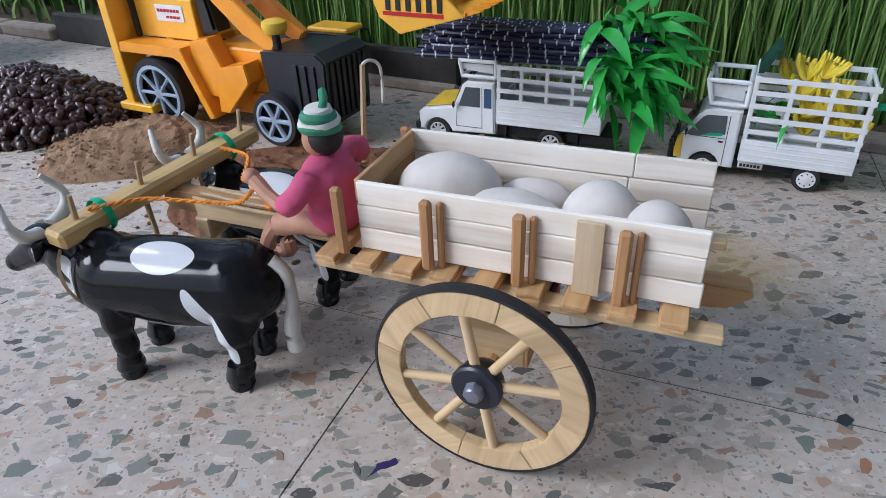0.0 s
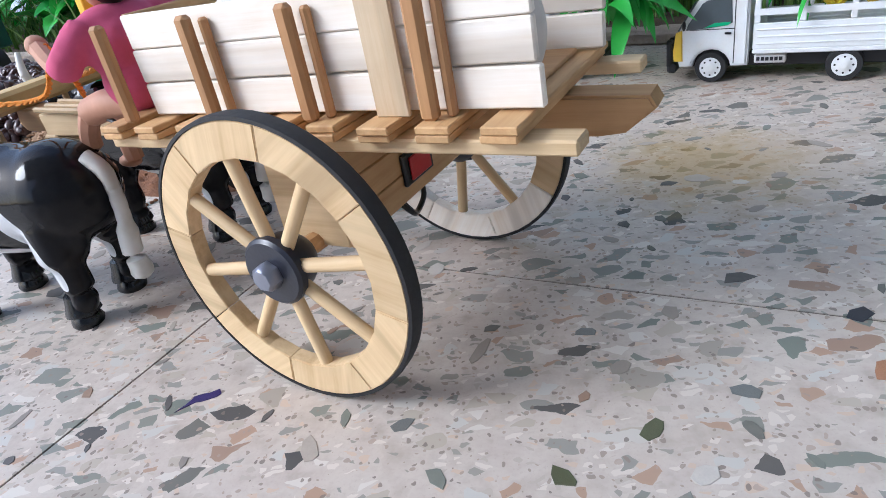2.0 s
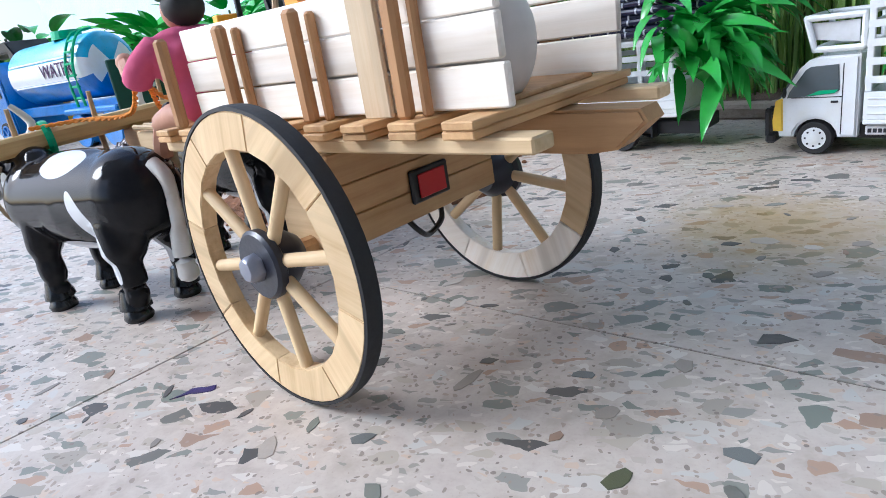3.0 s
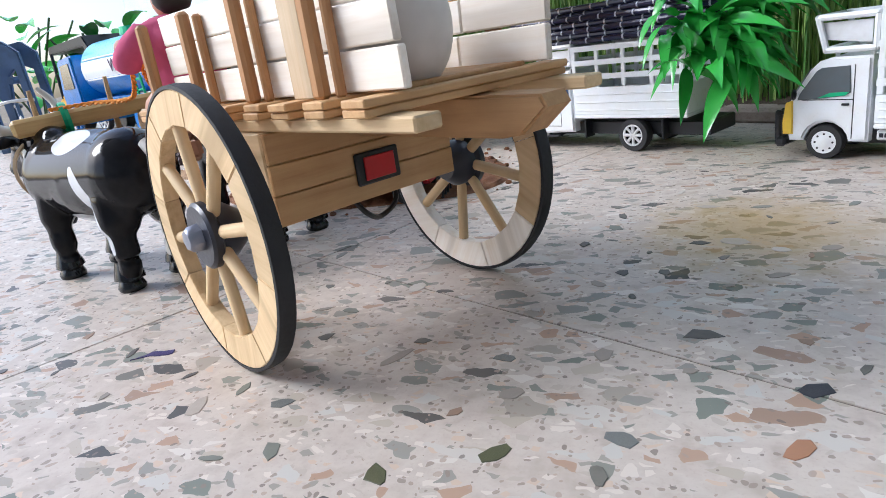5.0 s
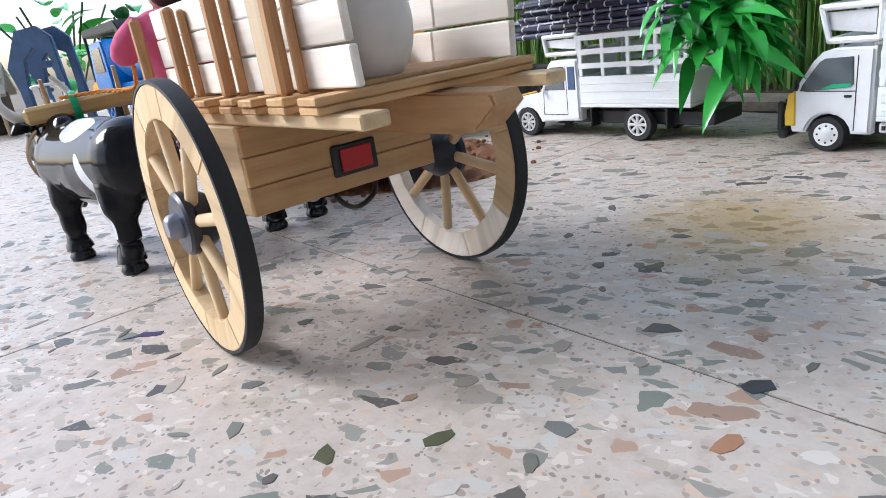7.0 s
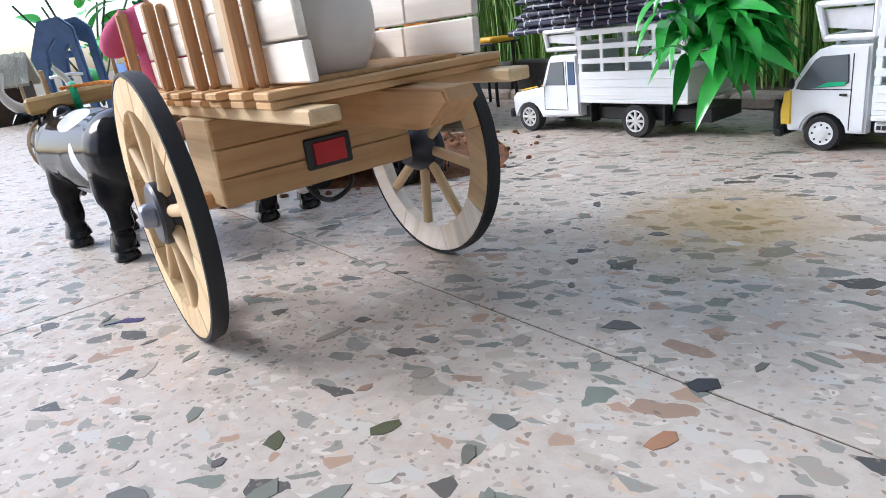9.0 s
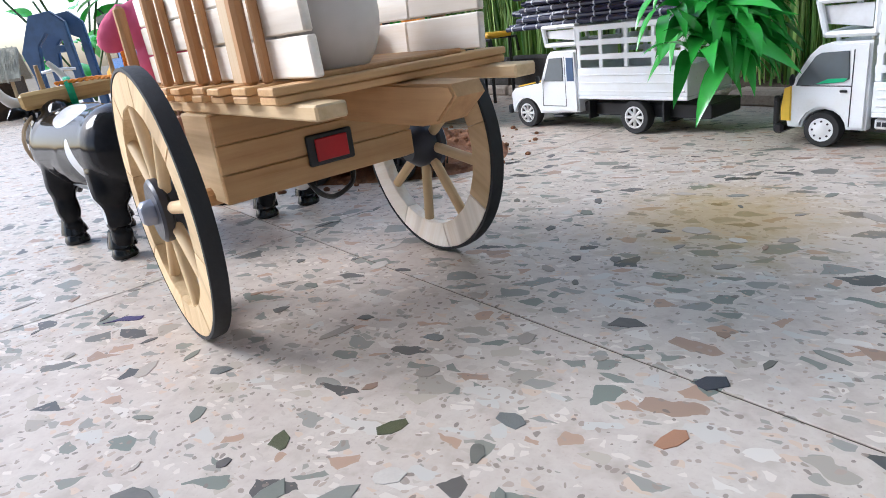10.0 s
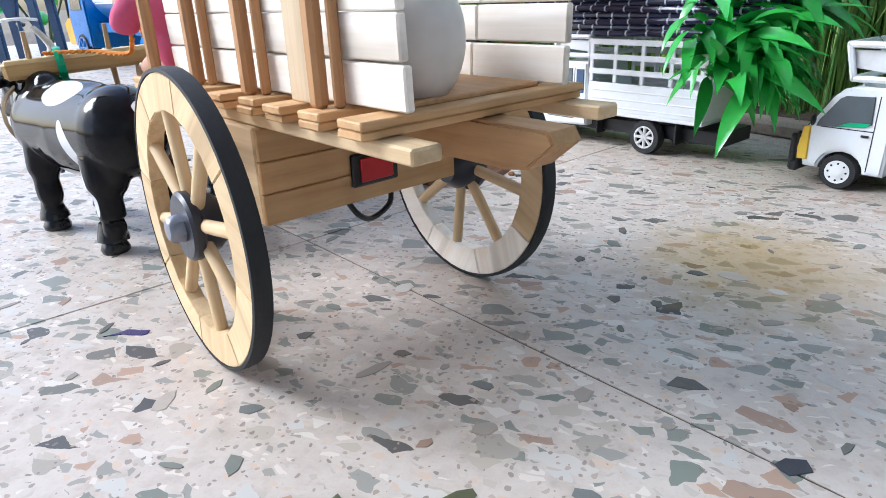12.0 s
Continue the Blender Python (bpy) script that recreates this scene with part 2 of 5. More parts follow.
M = dict(
    terrazzo=terrazzo(),
    chip=chip_stone(),
    chip_dark=paint("charcoal_chip", (0.035, 0.033, 0.045), 0.4, wear=0.35, scale=300),
    chip_rust=paint("rust_chip", (0.40, 0.20, 0.11), 0.4, wear=0.4, scale=300),
    chip_olive=paint("olive_chip", (0.10, 0.105, 0.055), 0.4, wear=0.35, scale=300),
    chip_grey=paint("blue_grey_chip", (0.17, 0.175, 0.165), 0.4, wear=0.35, scale=300),
    violet=paint("violet_paint", (0.035, 0.02, 0.12), 0.5, wear=0.3, scale=300),
    pine=wood("pale_pine", (0.74, 0.56, 0.33), (0.50, 0.33, 0.16)),
    pine_z=wood("pale_pine_upright", (0.80, 0.66, 0.46), (0.58, 0.40, 0.22), (0, 0, 1)),
    white_pine=wood("bleached_pine", (0.93, 0.88, 0.81), (0.78, 0.66, 0.52)),
    tan=wood("tan_wood", (0.60, 0.36, 0.16), (0.36, 0.18, 0.07)),
    tan_y=wood("tan_wood_cross", (0.66, 0.42, 0.20), (0.42, 0.22, 0.08), (0, 1, 0)),
    tan_z=wood("tan_wood_upright", (0.48, 0.26, 0.11), (0.30, 0.14, 0.055), (0, 0, 1)),
    yoke=wood("olive_yoke_wood", (0.58, 0.40, 0.16), (0.36, 0.22, 0.07), (0, 1, 0), 0.5),
    rubber=paint("black_rubber", (0.018, 0.018, 0.02), 0.7, wear=0.3, relief=0.3),
    black=paint("black_plastic", (0.010, 0.011, 0.014), 0.4),
    hub=paint("navy_black_hub", (0.02, 0.022, 0.035), 0.35),
    hub_cap=paint("grey_blue_metal", (0.30, 0.32, 0.40), 0.35, 0.6),
    stone=paint("white_pebble", (0.72, 0.66, 0.61), 0.65, wear=0.28, scale=60),
    red=paint("red_lens", (0.50, 0.008, 0.015), 0.4),
    white=paint("white_enamel", (0.82, 0.85, 0.88), 0.3, wear=0.05, coat=0.3),
    glass=paint("smoked_glass", (0.09, 0.11, 0.125), 0.08, wear=0.1, coat=0.6, relief=0.02),
    chrome=paint("silver_rim", (0.74, 0.75, 0.77), 0.35, 0.15),
    blue_rim=paint("pale_blue_rim", (0.42, 0.52, 0.66), 0.4, 0.2),
    yellow=paint("yellow_trim", (0.85, 0.58, 0.05), 0.4),
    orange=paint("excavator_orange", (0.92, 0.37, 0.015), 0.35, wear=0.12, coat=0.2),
    # lighter copy of the loader orange, with a lit look in its colour
    orange_lit=paint("lit_orange_paint", (0.93, 0.50, 0.035), 0.35, wear=0.10, coat=0.2),
    grey=paint("dark_grey_plastic", (0.016, 0.018, 0.026), 0.4),
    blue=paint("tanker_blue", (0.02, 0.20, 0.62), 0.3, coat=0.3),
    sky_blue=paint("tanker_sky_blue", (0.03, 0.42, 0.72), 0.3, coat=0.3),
    green=paint("ladder_green", (0.02, 0.45, 0.20), 0.4),
    dark_green=paint("dark_green_panel", (0.01, 0.06, 0.045), 0.4),
    slate_blue=paint("slate_blue_plastic", (0.06, 0.11, 0.22), 0.4),
    ink=paint("dark_purple_ink", (0.06, 0.015, 0.08), 0.5),
    rope=paint("orange_cord", (0.80, 0.28, 0.02), 0.7, relief=0.8, scale=400),
    cord=paint("white_cord", (0.75, 0.72, 0.66), 0.8),
    bamboo=paint("dry_cane", (0.50, 0.36, 0.20), 0.6),
    shirt=paint("pink_cloth", (0.62, 0.10, 0.22), 0.85, wear=0.3, scale=90, relief=0.5),
    skin=paint("figure_tan", (0.50, 0.26, 0.17), 0.6),
    hair=paint("figure_black", (0.015, 0.013, 0.013), 0.6),
    turban=paint("green_white_cloth", (0.06, 0.26, 0.15), 0.85, relief=0.5),
    pale_cloth=paint("pale_cloth", (0.70, 0.68, 0.64), 0.85, relief=0.5),
    ox=ox_paint(),
    ox_plain=paint("black_ox_plastic", (0.007, 0.008, 0.011), 0.2, wear=0.1),
    horn=paint("painted_horn", (0.70, 0.68, 0.64), 0.4),
    bean=paint("roasted_bean", (0.045, 0.017, 0.014), 0.34, wear=0.3),
    sand=earth("brown_sand", (0.35, 0.22, 0.125), (0.23, 0.135, 0.07), 60),
    red_earth=earth("reddish_earth", (0.27, 0.12, 0.055), (0.13, 0.055, 0.026), 70),
    soil=earth("dark_soil", (0.09, 0.06, 0.04), (0.05, 0.035, 0.025)),
    ground=earth("bare_ground", (0.22, 0.17, 0.12), (0.14, 0.12, 0.07), 12),
    kerb=earth("cement_kerb", (0.42, 0.36, 0.30), (0.30, 0.25, 0.21), 40),
    slate=earth("dark_stone_edging", (0.06, 0.055, 0.05), (0.035, 0.033, 0.03), 40),
    wall=earth("limewash", (0.72, 0.75, 0.78), (0.64, 0.67, 0.70), 8),
    blue_wall=earth("pale_blue_limewash", (0.60, 0.70, 0.80), (0.54, 0.64, 0.74), 8),
    grout=earth("joint_cement", (0.17, 0.135, 0.11), (0.11, 0.09, 0.07)),
    leaf=leafy("broad_leaf", (0.03, 0.32, 0.045), (0.13, 0.56, 0.08), 0.25),
    grass=leafy("grass_blade", (0.05, 0.16, 0.02), (0.34, 0.48, 0.13), 0.5),
    # darkened copy of the grass green, with shade mixed into the colour
    grass_dark=leafy("grass_shade_tinted", (0.02, 0.06, 0.012), (0.06, 0.11, 0.025), 0.6),
    banana=leafy("banana_yellow", (0.80, 0.58, 0.02), (0.75, 0.66, 0.04), 0.45, 0.05),
    cane=paint("sugarcane_navy", (0.010, 0.014, 0.055), 0.35, coat=0.2),
    cane_ring=paint("sugarcane_ring", (0.62, 0.64, 0.72), 0.6),
    thatch=earth("pale_thatch", (0.50, 0.47, 0.38), (0.34, 0.32, 0.25), 200),
)


# ---- mesh helpers (decimetres) ----
def box(bm, x0, x1, y0, y1, z0, z1, bevel=0.006):
    m = Matrix.Translation(((x0 + x1) / 2, (y0 + y1) / 2, (z0 + z1) / 2)) @ Matrix.Diagonal((x1 - x0, y1 - y0, z1 - z0, 1))
    made = bmesh.ops.create_cube(bm, size=1, matrix=m)["verts"]
    if bevel:
        edges = list({e for v in made for e in v.link_edges})
        bmesh.ops.bevel(bm, geom=edges, offset=min(bevel, 0.3 * min(x1 - x0, y1 - y0, z1 - z0)), segments=1, affect="EDGES")
    return bm


def rod(bm, p0, p1, r0, r1=None, seg=10):
    p0, p1 = Vector(p0), Vector(p1)
    d = p1 - p0
    m = Matrix.Translation((p0 + p1) / 2) @ d.to_track_quat("Z", "Y").to_matrix().to_4x4()
    bmesh.ops.create_cone(bm, cap_ends=True, segments=seg, radius1=r0, radius2=r0 if r1 is None else r1, depth=d.length, matrix=m)
    return bm


def ball(bm, c, r, seg=16, turn=(0, 0, 0)):
    rr = r if hasattr(r, "__len__") else (r, r, r)
    m = Matrix.Translation(c) @ Euler([radians(a) for a in turn]).to_matrix().to_4x4() @ Matrix.Diagonal((*rr, 1))
    bmesh.ops.create_uvsphere(bm, u_segments=seg, v_segments=max(6, seg * 2 // 3), radius=1, matrix=m)
    return bm


def tube(bm, points, radii, seg=7):
    pts = [Vector(p) for p in points]
    rr = radii if hasattr(radii, "__len__") else [radii] * len(pts)
    rings = []
    for i, p in enumerate(pts):
        d = (pts[min(i + 1, len(pts) - 1)] - pts[max(i - 1, 0)]).normalized()
        q = d.to_track_quat("Z", "Y")
        rings.append([bm.verts.new(p + q @ Vector((rr[i] * math.cos(a), rr[i] * math.sin(a), 0))) for a in [2 * math.pi * k / seg for k in range(seg)]])
    for a, b in zip(rings, rings[1:]):
        for k in range(seg):
            bm.faces.new((a[k], a[(k + 1) % seg], b[(k + 1) % seg], b[k]))
    bm.faces.new(rings[0][::-1])
    bm.faces.new(rings[-1])
    return bm


def smooth_path(points, steps=6):
    """A soft curve through points."""
    p = [Vector(q) for q in points]
    out = []
    for i in range(len(p) - 1):
        a, b, c, d = p[max(i - 1, 0)], p[i], p[i + 1], p[min(i + 2, len(p) - 1)]
        for k in range(steps):
            t = k / steps
            out.append(0.5 * (2 * b + (c - a) * t + (2 * a - 5 * b + 4 * c - d) * t * t + (3 * b - a - 3 * c + d) * t ** 3))
    return out + [p[-1]]


def prism(bm, outline, y0, y1, bevel=0.008):
    """A side outline in x and z, pulled from y0 to y1."""
    a = [bm.verts.new((x, y0, z)) for x, z in outline]
    b = [bm.verts.new((x, y1, z)) for x, z in outline]
    k = len(outline)
    sides = [bm.faces.new((a[i], a[(i + 1) % k], b[(i + 1) % k], b[i])) for i in range(k)]
    caps = [bm.faces.new(a[::-1]), bm.faces.new(b)]
    bmesh.ops.recalc_face_normals(bm, faces=sides + caps)
    if bevel:
        edges = list({e for c in caps for e in c.edges})
        bmesh.ops.bevel(bm, geom=edges, offset=bevel, segments=2, affect="EDGES")
    return bm


def lathe(bm, profile, seg=28, c=(0, 0, 0)):
    """Turns (radius, y) points about the y axis."""
    rings = [[bm.verts.new((c[0] + r * math.cos(a), c[1] + y, c[2] + r * math.sin(a))) for a in [2 * math.pi * k / seg for k in range(seg)]] for r, y in profile]
    for a, b in zip(rings, rings[1:]):
        for k in range(seg):
            bm.faces.new((a[k], a[(k + 1) % seg], b[(k + 1) % seg], b[k]))
    if profile[0] != profile[-1]:
        bm.faces.new(rings[0])
        bm.faces.new(rings[-1][::-1])
    bmesh.ops.recalc_face_normals(bm, faces=bm.faces[:])
    return bm


def mesh_of(name, bm, material, smooth=False):
    bmesh.ops.scale(bm, vec=(D, D, D), verts=bm.verts[:])
    me = bpy.data.meshes.new(name)
    bm.to_mesh(me)
    bm.free()
    for mm in material if isinstance(material, (list, tuple)) else [material]:
        me.materials.append(mm)
    if smooth:
        me.polygons.foreach_set("use_smooth", [True] * len(me.polygons))
        me.set_sharp_from_angle(angle=radians(40))
    return me


def part(name, bm, material, parent=None, label="", smooth=False, m=None):
    me = bm if isinstance(bm, bpy.types.Mesh) else mesh_of(name, bm, material, smooth)
    ob = new(name, me)
    if parent:
        ob.parent = parent
    if m is not None:
        ob.matrix_basis = m
    if label:
        ob["label"] = label
    return ob


def dm(x, y, z, rx=0, ry=0, rz=0):
    return pose(x * D, y * D, z * D, rx, ry, rz)


def thing(name, label, category, m, group="", kind=""):
    ob = new(name)
    ob.empty_display_size = 0.02
    ob.matrix_basis = m
    return tagged(ob, label, category, group, kind)


def solid(name, bm, material, label, category, m=None, group="", kind="", smooth=False):
    return tagged(part(name, bm, material, None, "", smooth, m), label, category, group, kind)


def B():
    return bmesh.new()


def moulded(blobs, voxel, soften=4):
    """One skin over overlapping solid shapes; gives a bmesh in decimetres."""
    me = bpy.data.meshes.new("mould")
    blobs.to_mesh(me)
    blobs.free()
    ob = new("mould", me)
    r = ob.modifiers.new("remesh", "REMESH")
    r.mode, r.voxel_size = "VOXEL", voxel
    s = ob.modifiers.new("smooth", "SMOOTH")
    s.factor, s.iterations = 0.5, soften
    out = bpy.data.meshes.new_from_object(ob.evaluated_get(bpy.context.evaluated_depsgraph_get()))
    bm = B()
    bm.from_mesh(out)
    bpy.data.objects.remove(ob)
    bpy.data.meshes.remove(me)
    bpy.data.meshes.remove(out)
    return bm


def add_to(bm, other, slot):
    """Joins another bmesh into bm under one material slot."""
    me = bpy.data.meshes.new("joined")
    other.to_mesh(me)
    other.free()
    for q in me.polygons:
        q.material_index = slot
    bm.from_mesh(me)
    bpy.data.meshes.remove(me)
    return bm


def lettering(name, words, size, material, parent, m, label=""):
    cu = bpy.data.curves.new(name, "FONT")
    cu.body, cu.size, cu.extrude = words, size * D, 0.0004
    cu.align_x, cu.align_y = "CENTER", "CENTER"
    ob = new(name, cu)
    me = bpy.data.meshes.new_from_object(ob.evaluated_get(bpy.context.evaluated_depsgraph_get()))
    bpy.data.objects.remove(ob)
    me.materials.clear()
    me.materials.append(material)
    return part(name, me, material, parent, label, m=m)


# ---- the setting ----
KERB = radians(-30.2)                    # the line of the bed's edge
K0 = Vector((3.67, 5.26))
KD, KN = Vector((-math.cos(KERB), -math.sin(KERB))), Vector((-math.sin(KERB), math.cos(KERB)))


def along(s, n, z=0.0):
    """A place s along the kerb (leftwards) and n behind it."""
    p = K0 + KD * s + KN * n
    return Vector((p.x, p.y, z))


ground = solid("ground", box(B(), -300, 300, -300, 300, -0.6, -0.1, 0), M["ground"], "bare brown earth round the veranda", "ground", kind="structure")
floor = solid("floor", box(B(), -34, 22, -22, 24, -0.098, -0.006, 0), M["grout"], "polished terrazzo slab floor with dark cement joints", "floor", kind="structure")

rng = random.Random(4)


def strip(name, s0, s1, n0, n1, z0, z1, material, label):
    bm = B()
    for i in range(int((s1 - s0) / 1.5) + 1):
        a = s0 + i * 1.5
        box(bm, a, min(a + 1.48, s1), n0 + rng.uniform(-0.02, 0.02), n1, z0, z1 + rng.uniform(-0.015, 0.015), 0.03)
    ob = solid(name, bm, material, label, "kerb", kind="structure")
    # local x runs right along the kerb, so mirror s
    ob.matrix_basis = Matrix.Translation((K0.x * D, K0.y * D, 0)) @ Matrix.Rotation(KERB, 4, "Z")
    return ob


strip("kerb", -9, 4.2, 0.0, 0.28, -0.01, 0.13, M["kerb"], "low worn cement kerb along the planting bed")
kerb_dark = strip("kerb_dark", -12, -4.4, 0.05, 0.22, -0.01, 0.46, M["slate"], "dark stone edging slabs set upright along the bed")
strip("kerb_far", -30, -12.1, 0.0, 0.3, -0.01, 0.2, M["kerb"], "worn cement kerb far along the bed")

bm = B()
nx, ny = 90, 16
grid = [[bm.verts.new((*along(-6 + 40 * i / nx, 0.2 + 7.5 * j / ny).xy, 0.09 + 0.10 * noise.noise(Vector((i * 0.6, j * 0.7, 0))) + 0.03 * j / ny * 8)) for j in range(ny + 1)] for i in range(nx + 1)]
for i in range(nx):
    for j in range(ny):
        bm.faces.new((grid[i][j], grid[i][j + 1], grid[i + 1][j + 1], grid[i + 1][j]))
bmesh.ops.recalc_face_normals(bm, faces=bm.faces[:])
solid("soil_bed", bm, M["soil"], "dark damp garden soil behind the kerb", "soil", kind="structure", smooth=True)

bm = B()
box(bm, -60, 9, 8.2, 9.0, -0.1, 34, 0.02)
wall_back = solid("wall_back", bm, M["blue_wall"], "pale blue limewashed compound wall behind the plants", "wall", kind="structure")
wall_back.matrix_basis = Matrix.Translation((K0.x * D, K0.y * D, 0)) @ Matrix.Rotation(KERB, 4, "Z")
solid("wall_house", box(B(), -14, 20, -21.5, -20.5, -0.1, 26, 0.02), M["wall"], "plain limewashed house wall closing the veranda", "wall", kind="structure")


# unseen wall, added to keep light from coming in on the right
solid("wall_end", box(B(), 15, 16, -20.4, 3.0, -0.1, 26, 0.02), M["wall"], "plain limewashed wall, unseen, added to block light from the right", "wall", kind="structure")
# unseen ceiling, added to block overhead light and dim the right side
solid("ceiling", box(B(), -25, 16, -21.5, 5.0, 26.05, 27.0, 0.02), M["wall"], "plain limewashed ceiling, unseen, added to block light from above", "ceiling", kind="structure")


def blades(name, material, count, s_range, n_range, h_range, width, label, seed, lean=0.25):
    """Tall narrow grass blades, each a bent tapering strip."""
    r = random.Random(seed)
    verts, faces = [], []
    for _ in range(count):
        s, nn = r.uniform(*s_range), r.uniform(*n_range)
        p = along(s, nn, 0.08)
        h, a = r.uniform(*h_range), r.uniform(0, 6.283)
        side = Vector((math.cos(a), math.sin(a), 0)) * width * r.uniform(0.6, 1.4)
        out = Vector((r.gauss(0, 1), r.gauss(0, 1), 0)) * lean * h * 0.6
        k = len(verts)
        for j in range(5):
            t = j / 4
            c = p + Vector((0, 0, h * (t - 0.12 * t * t))) + out * t * t
            w = side * (1 - 0.93 * t ** 1.6)
            verts += [(c - w) * D, (c + w) * D]
        for j in range(4):
            q = k + 2 * j
            faces.append((q, q + 1, q + 3, q + 2))
    me = bpy.data.meshes.new(name)
    me.from_pydata(verts, [], faces)
    me.materials.append(material)
    return tagged(new(name, me), label, "grass", "", "stuff")


blades("tall_grass", M["grass"], 9500, (-5, 8.6), (0.45, 3.4), (1.6, 5.0), 0.011, "dense tall green grass growing in the bed", 11)
# second layer in darker green: the shade behind the tall grass is in its colour
blades("grass_undergrowth", M["grass_dark"], 7000, (-6, 9.0), (1.8, 6.5), (2.5, 6.5), 0.034, "dense grass further back in the bed, coloured dark for shade", 12)
blades("short_grass", M["grass"], 900, (8.0, 22), (0.6, 5.0), (0.5, 1.6), 0.03, "short uneven grass along the bed", 13, 0.6)


# ---- leaves ----
def leaf(bm, base, direction, length, width, droop, twist=0.0, fold=0.25):
    """A pointed leaf with a folded midrib that droops along its length."""
    d = Vector(direction).normalized()
    side = d.cross(Vector((0, 0, 1)))
    side = (side if side.length > 0.05 else Vector((1, 0, 0))).normalized()
    side = Matrix.Rotation(twist, 3, d) @ side
    rows, p = [], Vector(base)
    steps = 7
    for i in range(steps + 1):
        t = i / steps
        w = width * math.sin(math.pi * min(1, 0.06 + 0.94 * t) ** 0.75) * 0.5
        up = side.cross(d).normalized()
        rows.append([bm.verts.new(p - side * w + up * w * fold), bm.verts.new(p), bm.verts.new(p + side * w + up * w * fold)])
        p = p + d * (length / steps)
        d = (d + Vector((0, 0, -droop / steps))).normalized()
    for a, b in zip(rows, rows[1:]):
        bm.faces.new((a[0], a[1], b[1], b[0]))
        bm.faces.new((a[1], a[2], b[2], b[1]))


def shrub(name, label, m, count, reach, size, seed, flowers=0):
    r = random.Random(seed)
    ob = thing(name, label, "plant", m)
    bm = B()
    for k in range(6):
        a = k * 1.05
        tube(bm, smooth_path([(0, 0, 0), (0.2 * reach * math.cos(a), 0.2 * reach * math.sin(a), 0.5 * reach), (0.55 * reach * math.cos(a), 0.55 * reach * math.sin(a), 1.1 * reach)], 4), 0.03, 5)
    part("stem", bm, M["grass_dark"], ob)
    bm = B()
    for _ in range(count):
        a, h = r.uniform(0, 6.283), r.uniform(0.15, 1.15)
        q = r.uniform(0.05, 0.55) * reach
        leaf(bm, (q * math.cos(a), q * math.sin(a), h * reach), (math.cos(a), math.sin(a), r.uniform(0.1, 1.0)), size * r.uniform(0.6, 1.3), size * 0.42, r.uniform(0.4, 1.4), r.uniform(-0.6, 0.6))
    part("foliage", bm, M["leaf"], ob)
    if flowers:
        for _ in range(flowers):
            a, h = r.uniform(0, 6.283), r.uniform(0.6, 1.2)
            part("flower", ball(B(), (0.5 * reach * math.cos(a), 0.5 * reach * math.sin(a), h * reach), 0.1, 7), M["shirt"], ob, "small pink flower")
    return ob


for k, (s, nn, rr, sz, fl) in enumerate(((9.5, 1.6, 1.7, 1.0, 10), (12.0, 2.6, 1.9, 1.1, 0), (14.5, 1.6, 1.5, 1.0, 0), (17.0, 2.8, 2.0, 1.2, 0), (19.5, 1.8, 1.8, 1.1, 0), (7.4, 3.0, 1.7, 0.9, 8), (22.0, 2.6, 2.0, 1.2, 0))):
    p = along(s, nn, 0.1)
    shrub("garden_shrub", "leafy green garden shrub with pink flowers in the bed" if fl else "leafy green garden shrub in the bed", dm(p.x, p.y, p.z), 70, rr, sz, 30 + k, fl)


shrub("potted_shrub", "sparse leafy green plant standing before the pale wall", dm(-16.6, 13.2, 0), 24, 2.7, 1.1, 61)
shrub("potted_shrub", "low leafy green plant standing before the pale wall", dm(-14.4, 14.0, 0), 20, 2.2, 1.0, 62)


# ---- the bullock cart ----
CART = dm(-0.305, 2.212, 0, 0, 0, -23.6)          # local x runs to the tail, y to the far side
cart = thing("bullock_cart", "toy wooden bullock cart with two spoked wheels and open tail", "cart", CART)


WHEEL_R = 0.50
AXLE_YAW = -3.0                                    # the axle stands slightly askew under the bed


